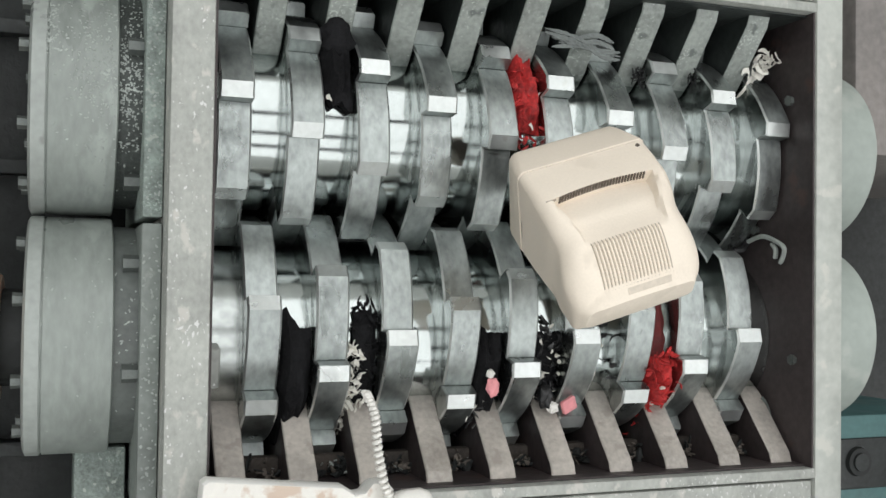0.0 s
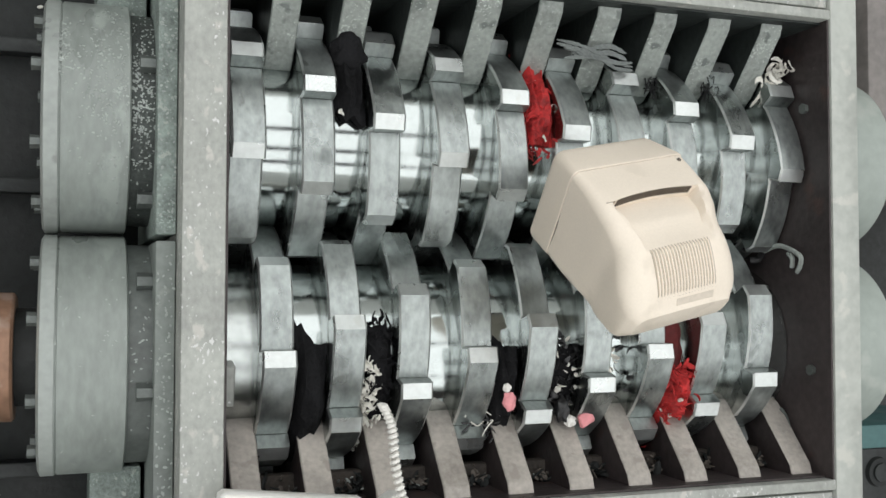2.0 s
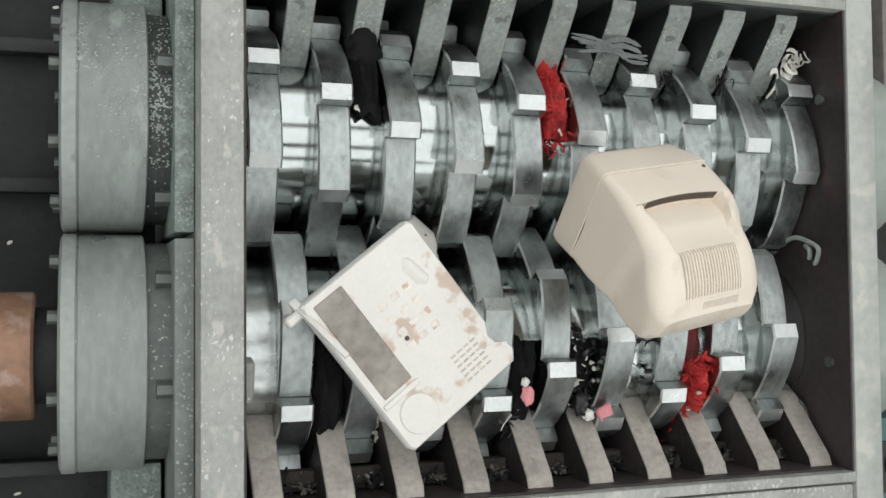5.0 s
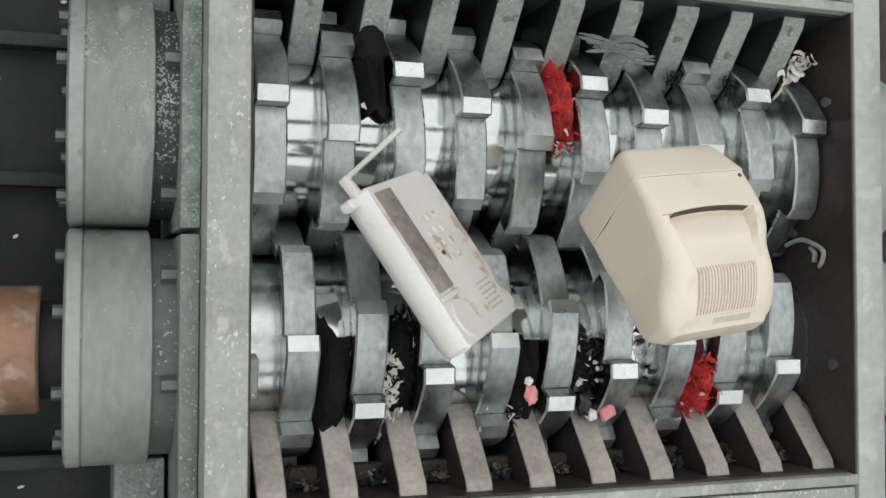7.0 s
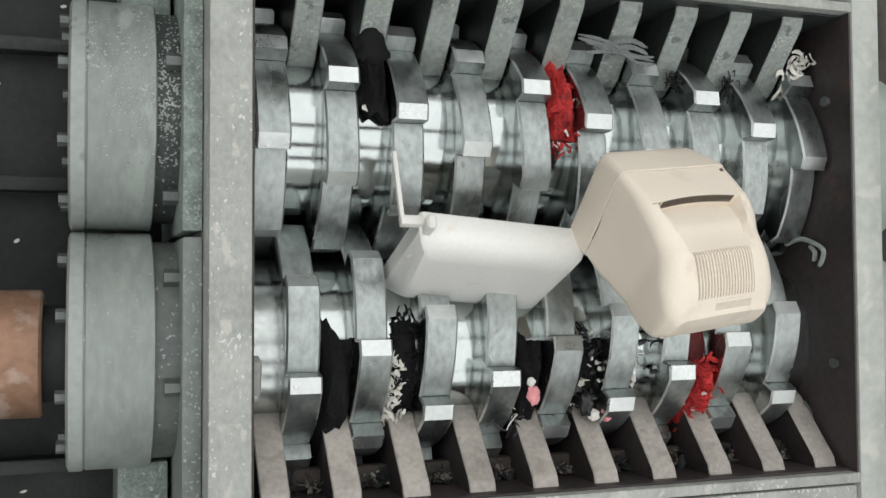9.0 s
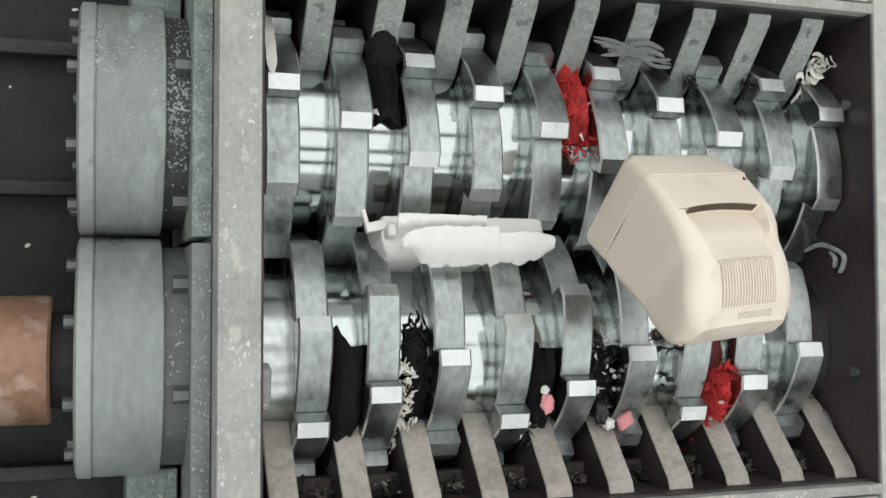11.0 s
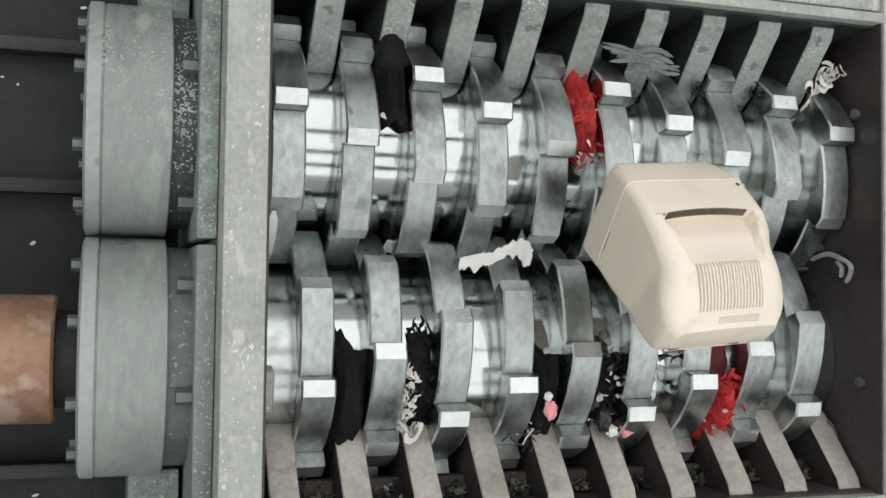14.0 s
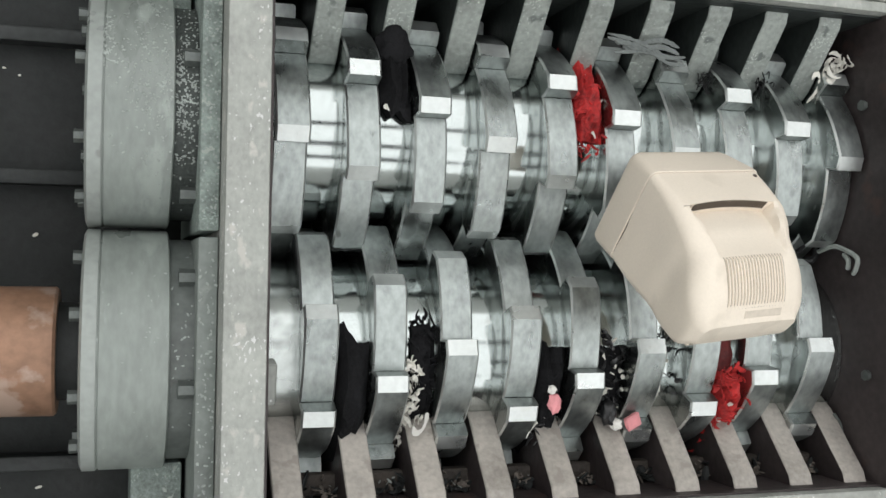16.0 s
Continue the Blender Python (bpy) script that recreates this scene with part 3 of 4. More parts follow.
    part("base_lip", bm, BEIGE, m, "thin lower edge of the casing")
    for x in (-0.047, 0.052):
        bm = bmesh.new()
        box(bm, x - 0.008, x + 0.008, -0.0968, -0.088, -0.0234, -0.0212, 0)
        part("base_slot", bm, SLOT, m, "dark slot above the lower edge", smooth=False)
    return m


def phone():
    ph = thing("telephone", "cream desk telephone with a grey display and stained keys", "telephone")
    bm = bmesh.new()
    # outline with a step at the speaker end
    outline = [(-0.093, 0.125), (-0.097, 0.121), (-0.097, -0.120), (-0.092, -0.126), (0.096, -0.126), (0.107, -0.112), (0.105, -0.098), (0.091, -0.088), (0.088, -0.074), (0.097, -0.057), (0.097, 0.119), (0.092, 0.125)]
    levels = [(0.60, 0.80, -0.036), (0.78, 0.90, -0.033), (0.92, 0.965, -0.024), (1.0, 1.0, -0.010), (1.0, 1.0, 0.016), (0.975, 0.98, 0.020)]
    rings = [[bm.verts.new((x * fx, y * fy * (0.86 if z < -0.02 and x > 0 and y > 0 else 1.0), z)) for x, y in outline] for fx, fy, z in levels]
    n = len(outline)
    for a, b in zip(rings, rings[1:]):
        for k in range(n):
            bm.faces.new((a[k], a[(k + 1) % n], b[(k + 1) % n], b[k])).material_index = 1
    bm.faces.new(rings[0][::-1]).material_index = 1
    bm.faces.new(rings[-1])
    bmesh.ops.recalc_face_normals(bm, faces=bm.faces[:])
    part("base", bm, [SOILED, UNDER], ph)
    bm = bmesh.new()
    box(bm, -0.084, -0.036, -0.045, 0.113, 0.0195, 0.0215, 0.0015)
    part("display", bm, LCD, ph, "stained grey display window")
    bm = bmesh.new()
    box(bm, -0.092, -0.030, -0.058, -0.050, 0.0195, 0.0225, 0.002)
    part("display_frame", bm, CREAM, ph)
    bm = bmesh.new()
    bmesh.ops.create_cone(bm, cap_ends=True, segments=40, radius1=0.030, radius2=0.027, depth=0.007, matrix=Matrix.Translation((-0.058, -0.09, 0.0195)))
    part("ear_cup_rest", bm, CREAM, ph, "round cream rest for the handset")
    for r in range(4):
        for c in range(3):
            bm = bmesh.new()
            x, y = -0.008 + c * 0.022, 0.055 - r * 0.022
            box(bm, x - 0.0065, x + 0.0065, y - 0.005, y + 0.005, 0.0195, 0.0208, 0.0005)
            part("key", bm, KEY, ph)
    for r in range(6):
        for c in range(4):
            bm = bmesh.new()
            x, y = 0.028 + c * 0.012, -0.062 - r * 0.008
            box(bm, x - 0.0045, x + 0.0045, y - 0.0014, y + 0.0014, 0.0198, 0.0206, 0)
            part("speaker_slot", bm, STAIN, ph, smooth=False)
    bm = bmesh.new()
    bmesh.ops.create_cone(bm, cap_ends=True, segments=12, radius1=0.0035, radius2=0.003, depth=0.003, matrix=Matrix.Translation((-0.008, 0.0, 0.021)))
    part("screw_hole", bm, SLOT, ph)
    bm = bmesh.new()
    prism(bm, [(0.108, -0.016), (0.122, -0.016), (0.122, 0.004), (0.108, 0.004)], -0.121, -0.09, 0.003)
    part("side_tab", bm, CREAM, ph)
    bm = bmesh.new()
    box(bm, -0.0042, 0.0042, -0.0032, 0.0032, -0.006, 0.105, 0.0015)
    box(bm, -0.0060, 0.0060, -0.030, 0.0034, -0.010, 0.004, 0.0015)
    arm = part("hinge_arm", bm, CREAM, ph, "thin white hinge arm")
    return ph, arm


def handset():
    h = thing("telephone_handset", "white telephone handset with a coiled cord", "handset")
    bm = bmesh.new()
    secs = []
    for f, hw, zb, zt in ((-0.105, 0.012, -0.012, 0.004), (-0.100, 0.021, -0.020, 0.010), (-0.085, 0.025, -0.024, 0.014), (-0.06, 0.024, -0.016, 0.016), (-0.03, 0.0235, -0.004, 0.019), (0.03, 0.0235, -0.004, 0.019),
                          (0.06, 0.024, -0.014, 0.016), (0.085, 0.025, -0.022, 0.013), (0.098, 0.020, -0.018, 0.008), (0.103, 0.012, -0.010, 0.002)):
        secs.append(section(f, hw * 1.2, zb, zt, min(hw, (zt - zb) / 2) * 0.75))
    loft(bm, secs)
    part("handle", bm, CREAM, h)
    bm = bmesh.new()
    bmesh.ops.create_cone(bm, cap_ends=True, segments=10, radius1=0.0022, radius2=0.002, depth=0.002, matrix=Matrix.Translation((0.0, 0.02, 0.019)))
    part("pinhole", bm, SLOT, h)
    bm = bmesh.new()
    pts = []
    axis = smooth_path([(0.0, 0.0, 0.0), (0.012, 0.018, -0.004), (0.032, 0.0, -0.008), (0.042, -0.05, -0.014), (0.045, -0.10, -0.02), (0.055, -0.13, -0.03)], 260)
    for i, p in enumerate(axis):
        r = 0.0046 * min(1.0, max(0.0, (i - 60) / 40))
        a = i * 0.78
        pts.append(p + Vector((math.cos(a) * r, 0, math.sin(a) * r)))
    tube(bm, pts, 0.0030, 6)
    return h, part("coiled_cord", bm, CREAM, h, "white coiled cord")


crt = monitor()
tele, tele_arm = phone()
grip, cord = handset()


# ---- scraps caught in the cutters ----
def rag(name, label, material, y, s, x0, x1, a0, a1, lift, seed, points=0.0, peak=0.0):
    """Cloth wound over a spacer: a0 to a1 are degrees from upright, towards the outside."""
    rnd = random.Random(seed)
    nx, na = 9, 34
    bm = bmesh.new()
    grid = []
    for layer in (0, 1):
        g = []
        for i in range(nx):
            u = i / (nx - 1)
            b0 = a0 + points * (0.5 + 0.5 * noise.noise(Vector((u * 4 + seed, 0, 0)))) * (1.4 - abs(u - 0.25))
            b1 = a1 + 9 * noise.noise(Vector((u * 5 + seed, 3, 0))) + peak * max(0.0, 1 - u / 0.55)
            row = []
            for j in range(na):
                v = j / (na - 1)
                a = radians(b0 + (b1 - b0) * v)
                n1 = noise.noise(Vector((u * 2.2 + seed, v * 5, 1.0)))
                n2 = noise.noise(Vector((u * 6 + seed, v * 16, 7.0)))
                edge = min(1.0, 4 * u, 4 * (1 - u)) * min(1.0, 6 * v + 0.15, 6 * (1 - v) + 0.15)
                r = HUB + 0.002 + (0.0 if layer == 0 else (0.35 + 0.65 * edge) * lift * (1 + 0.55 * n1 + 0.3 * n2) + 0.003)
                pinch = 0.003 * noise.noise(Vector((v * 9, seed, u)))
                row.append(bm.verts.new((x0 + (x1 - x0) * u + pinch, y + s * r * math.sin(a), r * math.cos(a))))
            g.append(row)
        grid.append(g)
    for layer, g in enumerate(grid):
        for i in range(nx - 1):
            for j in range(na - 1):
                bm.faces.new((g[i][j], g[i + 1][j], g[i + 1][j + 1], g[i][j + 1]))
    lo, hi = grid
    for i in range(nx - 1):
        for j in (0, na - 1):
            bm.faces.new((lo[i][j], lo[i + 1][j], hi[i + 1][j], hi[i][j]))
    for j in range(na - 1):
        for i in (0, nx - 1):
            bm.faces.new((lo[i][j], lo[i][j + 1], hi[i][j + 1], hi[i][j]))
    bmesh.ops.recalc_face_normals(bm, faces=bm.faces[:])
    return tagged(part(name, bm, material), label, "cloth scrap")


def up_gap(i):
    x = UP_X + i * PITCH + THICK
    return x + 0.002, x + PITCH - THICK - 0.002


def low_gap(i):
    x = LOW_X + i * PITCH + THICK
    return x + 0.002, x + PITCH - THICK - 0.002


rag("black_cloth", "torn black cloth caught between two upper cutters", BLACK, A, 1, *up_gap(1), -4, 100, 0.040, 3, 16)
rag("black_cloth", "black cloth wound round the lower shaft", BLACK, -A, 1, *low_gap(0), -104, 8, 0.036, 11, -30, 15)
rag("black_cloth", "black cloth scrap wound round the lower shaft", BLACK, -A, 1, *low_gap(3), -86, 4, 0.028, 23, 10, 8)
rag("black_cloth", "black cloth under shreds on the lower shaft", BLACK, -A, 1, *low_gap(4), -80, 4, 0.008, 29, 10)
rag("black_cloth", "dark cloth scrap under white shreds on the lower shaft", BLACK, -A, 1, low_gap(1)[0] + 0.012, low_gap(1)[1], -70, 18, 0.008, 31, 10)
rag("red_cloth", "crumpled red cloth caught between two upper cutters", RED, A, 1, up_gap(4)[0] + 0.008, up_gap(4)[1] + 0.002, -6, 72, 0.032, 5, 3)
rag("red_cloth", "crumpled red cloth wound round the lower shaft", RED, -A, 1, low_gap(6)[0] + 0.004, low_gap(6)[1] + 0.006, -68, -12, 0.036, 17, 6)
rag("red_cloth", "dark red cloth band on the lower shaft", DARKRED, -A, 1, low_gap(6)[0] + 0.006, low_gap(6)[1] - 0.006, -36, 30, 0.006, 19, 8)


def shreds(name, label, material, y, x0, x1, a0, a1, count, seed, size=0.016, out=0.02):
    """Curled slips of torn film heaped over a spacer."""
    rnd = random.Random(seed)
    bm = bmesh.new()
    for _ in range(count):
        a, x = radians(rnd.uniform(a0, a1)), rnd.uniform(x0, x1)
        r = HUB + rnd.uniform(0.006, out)
        c = Vector((x, y + r * math.sin(a), r * math.cos(a)))
        d = Vector((rnd.uniform(-1, 1), rnd.uniform(-1, 1), rnd.uniform(-0.6, 0.6))).normalized()
        w = d.cross(Vector((rnd.uniform(-1, 1), rnd.uniform(-1, 1), rnd.uniform(-1, 1)))).normalized()
        k = d.cross(w)
        ln, wd, curl = size * rnd.uniform(0.5, 1.5), 0.0035 * rnd.uniform(0.5, 1.6), rnd.uniform(-0.5, 0.5)
        prev = None
        for j in range(6):
            f = j / 5 - 0.5
            p = c + d * ln * f + k * curl * ln * f * f * 3
            ww = w * wd * (1 - 0.6 * abs(2 * f)) * rnd.uniform(0.7, 1.2)
            q = [bm.verts.new(p + ww), bm.verts.new(p - ww), bm.verts.new(p - ww + k * 0.0012), bm.verts.new(p + ww + k * 0.0012)]
            if prev:
                for e in range(4):
                    bm.faces.new((prev[e], prev[(e + 1) % 4], q[(e + 1) % 4], q[e]))
            else:
                bm.faces.new(q[::-1])
            prev = q
        bm.faces.new(prev)
    bmesh.ops.recalc_face_normals(bm, faces=bm.faces[:])
    return tagged(part(name, bm, material), label, "shreds", kind="stuff")


g = low_gap(1)
shreds("white_shreds", "torn white film shreds heaped on the lower shaft", WHITE, -A, g[0], g[0] + 0.024, -58, -2, 90, 41)
shreds("white_shreds", "torn white film shreds at the scraper bar", WHITE, -A, g[0], g[1] - 0.012, -62, -34, 60, 42, 0.018, 0.03)
shreds("black_shreds", "black plastic shreds on the lower shaft", BLACK, -A, g[0] + 0.014, g[1], -40, 24, 60, 43, 0.02, 0.018)
g = low_gap(4)
shreds("black_shreds", "glossy black plastic shreds on the lower shaft", GLOSS, -A, g[0], g[1], -76, 12, 130, 44, 0.018, 0.022)
shreds("pale_shreds", "pale chips among black shreds", WHITE, -A, g[0], g[1], -70, 8, 26, 45, 0.010, 0.026)
g = low_gap(5)
shreds("black_shreds", "black and pale shreds on the lower shaft", GLOSS, -A, g[0], g[1], -30, 14, 20, 46, 0.016, 0.014)
shreds("pale_shreds", "pale shreds beside the monitor", WHITE, -A, g[0], g[0] + 0.012, -34, 10, 16, 47, 0.012, 0.022)
g = low_gap(3)
shreds("black_shreds", "thin black fibres on the lower shaft", GLOSS, -A, g[0] - 0.01, g[1], -84, -40, 70, 48, 0.022, 0.024)
g = up_gap(4)
shreds("red_shreds", "red and dark threads over the upper shaft", RED, A, g[0], g[1], -14, 60, 60, 49, 0.016, 0.034)
shreds("white_shreds", "white threads on the red cloth", WHITE, A, g[0] + 0.02, g[1] + 0.01, 0, 70, 14, 50, 0.014, 0.036)
g = low_gap(6)
shreds("red_shreds", "ragged red threads on the lower shaft", RED, -A, g[0] + 0.002, g[1] + 0.006, -66, -8, 80, 54, 0.018, 0.052)
shreds("pale_shreds", "pale flecks on the red cloth", WHITE, -A, g[0] + 0.004, g[1], -48, -20, 9, 55, 0.010, 0.050)
g = up_gap(1)
shreds("white_shreds", "white lint on the black cloth", WHITE, A, g[0], g[1], 6, 60, 9, 51, 0.008, 0.044)


def lump(name, label, material, at, size, seed, category="scrap"):
    """A small crumpled piece."""
    bm = bmesh.new()
    bmesh.ops.create_icosphere(bm, subdivisions=3, radius=1)
    for v in bm.verts:
        k = 1 + 0.35 * noise.noise(v.co * 1.8 + Vector((seed, 0, 0))) + 0.18 * noise.noise(v.co * 5 + Vector((0, seed, 0)))
        v.co = Vector((v.co.x * size[0], v.co.y * size[1], v.co.z * size[2])) * k
    ob = part(name, bm, material)
    ob.matrix_basis = Matrix.Translation(at)
    return tagged(ob, label, category)


lump("pink_scrap", "small pink plastic scrap with a white tip", PINK, (0.573, -0.236, 0.172), (0.011, 0.015, 0.006), 3)
lump("white_scrap", "white plastic bead by the pink scrap", CREAM, (0.566, -0.215, 0.180), (0.006, 0.007, 0.005), 4)
lump("white_bead", "round white plastic bead", CREAM, (0.684, -0.272, 0.152), (0.0095, 0.0095, 0.008), 5)
lump("black_tube", "short black plastic tube piece", GLOSS, (0.672, -0.254, 0.150), (0.012, 0.020, 0.010), 6)
lump("black_cloth", "bunched black cloth hanging at a scraper bar", BLACK, (0.328, 0.277, 0.150), (0.025, 0.030, 0.016), 8, "cloth scrap")


def tag_piece():
    bm = bmesh.new()
    prism(bm, [(-0.012, -0.004), (0.011, -0.006), (0.013, 0.003), (-0.010, 0.005)], -0.014, 0.013, 0.002)
    ob = part("red_tag", bm, PINK)
    ob.matrix_basis = pose(0.714, -0.270, 0.150, 20, 8, 25)
    tagged(ob, "torn salmon-red plastic tag", "scrap")


tag_piece()


def strip(name, label, material, pts, width, seed, n=40, rough=0.5, category="scrap", tear=13.0):
    """A ragged ribbon of film along a path, thick enough to have two faces."""
    rnd = random.Random(seed)
    bm = bmesh.new()
    path = smooth_path(pts, n)
    prev = None
    for i, p in enumerate(path):
        d = (path[min(i + 1, n - 1)] - path[max(i - 1, 0)]).normalized()
        side = d.cross(Vector((0, 0.15, 1))).normalized()
        up = side.cross(d)
        f = i / (n - 1)
        w = width * (1 - rough * abs(noise.noise(Vector((f * tear, seed, 2)))) * 1.6) * min(1.0, 5 * f + 0.3, 5 * (1 - f) + 0.3)
        lift = up * width * 0.45 * noise.noise(Vector((f * 7 + seed, 0, 0)))
        w2 = width * (1 - rough * abs(noise.noise(Vector((f * tear * 0.9, seed, 8)))) * 1.6) * min(1.0, 5 * f + 0.3, 5 * (1 - f) + 0.3)
        crease = up * width * 0.3 * noise.noise(Vector((f * tear * 0.8, seed, 0)))
        q = [bm.verts.new(c) for c in (p + side * w + lift, p + crease, p - side * w2 - lift, p - side * w2 - lift - up * 0.0012, p + crease - up * 0.0012, p + side * w + lift - up * 0.0012)]
        if prev:
            for e in range(6):
                bm.faces.new((prev[e], prev[(e + 1) % 6], q[(e + 1) % 6], q[e]))
        else:
            bm.faces.new(q[::-1])
        prev = q
    bm.faces.new(prev)
    bmesh.ops.recalc_face_normals(bm, faces=bm.faces[:])
    return tagged(part(name, bm, material), label, category)


for k, (y0, y1, bow) in enumerate(((0.318, 0.285, 0.004), (0.306, 0.296, -0.004), (0.298, 0.280, 0.006), (0.312, 0.306, -0.006), (0.290, 0.292, 0.003))):
    x0, x1 = 0.652 + 0.012 * (k % 3), 0.786 - 0.011 * (k % 2)
    strip("grey_film", "limp strand of grey film lying over the scraper bars", HAZE, [(x0, y0, 0.176), (x0 * 0.65 + x1 * 0.35, y0 * 0.6 + y1 * 0.4 + bow, 0.181), (x0 * 0.3 + x1 * 0.7, y0 * 0.3 + y1 * 0.7 - bow, 0.180), (x1, y1, 0.174)], 0.0034 + 0.0012 * (k % 2), 5 + k, 40, 0.6)
for k in range(3):
    rnd = random.Random(90 + k)
    p0 = Vector((1.046 + 0.006 * k, 0.246 + 0.004 * k, 0.122))
    jit = [Vector((rnd.uniform(-0.007, 0.007), rnd.uniform(-0.005, 0.005), rnd.uniform(-0.004, 0.006))) for _ in range(3)]
    strip("white_film", "torn tail of white film caught on the liner", WHITE, [p0, p0 + Vector((0.008, 0.016, 0.010)) + jit[0], p0 + Vector((0.016, 0.030, 0.018)) + jit[1], p0 + Vector((0.026, 0.044, 0.026)) + jit[2]], rnd.uniform(0.0022, 0.0040), 12 + k, 22, 0.7)


def film_heap():
    """Curled slips of film bunched in the corner of the liner."""
    rnd = random.Random(97)
    bm = bmesh.new()
    for _ in range(20):
        f = rnd.random()
        c = Vector((1.056 + 0.040 * f, 0.284 + 0.034 * f, 0.146 + 0.012 * f)) + Vector([rnd.gauss(0, 0.006) for _ in range(3)])
        turn, r, bend = rnd.uniform(0, 6.28), rnd.uniform(0.005, 0.013), rnd.uniform(0.25, 0.6)
        d = Vector((math.cos(turn), math.sin(turn), rnd.uniform(-0.4, 0.4)))
        e = Vector((-d.y, d.x, rnd.uniform(-0.6, 0.6)))
        w = Vector((rnd.uniform(-1, 1), rnd.uniform(-1, 1), rnd.uniform(-0.3, 0.3))).normalized() * rnd.uniform(0.0028, 0.0058)
        prev = None
        for k in range(8):
            a = k * bend
            p = c + r * (math.cos(a) * d + math.sin(a) * e)
            ww = w * (0.5 + 0.5 * math.sin(math.pi * k / 7)) * rnd.uniform(0.7, 1.2)
            q = [bm.verts.new(v) for v in (p + ww, p - ww, p - ww + Vector((0, 0, 0.001)), p + ww + Vector((0, 0, 0.001)))]
            if prev:
                for n in range(4):
                    bm.faces.new((prev[n], prev[(n + 1) % 4], q[(n + 1) % 4], q[n]))
            else:
                bm.faces.new(q[::-1])
            prev = q
        bm.faces.new(prev)
    bmesh.ops.recalc_face_normals(bm, faces=bm.faces[:])
    tagged(part("white_film", bm, WHITE), "bunched curls of torn white film in the corner", "scrap", kind="stuff")


film_heap()
for k, (x, y, z) in enumerate(((0.846, 0.272, 0.128), (0.95, 0.278, 0.128))):
    rnd = random.Random(60 + k)
    bm = bmesh.new()
    for _ in range(12):
        p0 = Vector((x + rnd.uniform(-0.012, 0.012), y + rnd.uniform(-0.02, 0.014), z + rnd.uniform(0, 0.012)))
        tube(bm, smooth_path([p0, p0 + Vector((rnd.uniform(-0.01, 0.01), rnd.uniform(-0.02, 0.005), 0.008)), p0 + Vector((rnd.uniform(-0.014, 0.014), rnd.uniform(-0.034, 0), -0.004))], 7), 0.0011, 5)
    tagged(part("wire_tuft", bm, GLOSS), "tangled tuft of dark thread at a scraper bar", "thread", kind="stuff")


def wires(name, label, material, paths, r):
    bm = bmesh.new()
    for p in paths:
        tube(bm, smooth_path(p, 24), r, 6)
    return tagged(part(name, bm, material), label, "wire")


wires("black_wire", "black wire looped against the end liner", GLOSS, [[(1.075, 0.0, 0.06), (1.085, 0.02, 0.075), (1.10, 0.012, 0.08), (1.10, -0.012, 0.07), (1.088, -0.016, 0.06)]], 0.006)
wires("white_wire", "pale bent cable ends against the end liner", CHIP, [[(1.099, 0.000, 0.085), (1.098, 0.008, 0.125), (1.096, -0.002, 0.165), (1.094, -0.014, 0.188), (1.096, -0.030, 0.182), (1.099, -0.038, 0.172)],
                                                                          [(1.099, -0.006, 0.150), (1.095, -0.016, 0.165), (1.098, -0.030, 0.160)]], 0.0042)
wires("wire_ring", "grey wire ring hanging in the corner", BOLT, [[(1.095, -0.27, 0.13), (1.103, -0.285, 0.135), (1.104, -0.31, 0.14), (1.098, -0.325, 0.135), (1.090, -0.31, 0.13)]], 0.003)


def wire_tangle(name, label, material, count, seed, r):
    rnd = random.Random(seed)
    paths = []
    for _ in range(count):
        p = Vector((0.549 + rnd.gauss(0, 0.014), -0.274 + rnd.gauss(0, 0.009), 0.132))
        path = [p]
        for _ in range(3):
            p = p + Vector((rnd.uniform(-0.018, 0.018), rnd.uniform(-0.014, 0.014), rnd.uniform(-0.006, 0.008)))
            path.append(p)
        paths.append(path)
    wires(name, label, material, paths, r)


wire_tangle("thin_wire", "tangled thin pale wires beside a lower scraper bar", WHITE, 5, 31, 0.0010)
wire_tangle("thin_wire", "tangled thin dark wires beside a lower scraper bar", GLOSS, 10, 32, 0.0017)


def liner_bolts():
    for y, z in ((-0.2, 0.2), (0.235, 0.19), (0.20, 0.0), (0.02, 0.1)):
        bm = bmesh.new()
        bmesh.ops.create_cone(bm, cap_ends=True, segments=6, radius1=0.009, radius2=0.008, depth=0.008, matrix=Matrix.Translation((XR0 - 0.008, y, z)) @ pose(0, 0, 0, 0, 90, 0))
        tagged(part("bolt", bm, BOLT, smooth=False), "small worn bolt in the dark end liner", "bolt", "liner bolts")


liner_bolts()


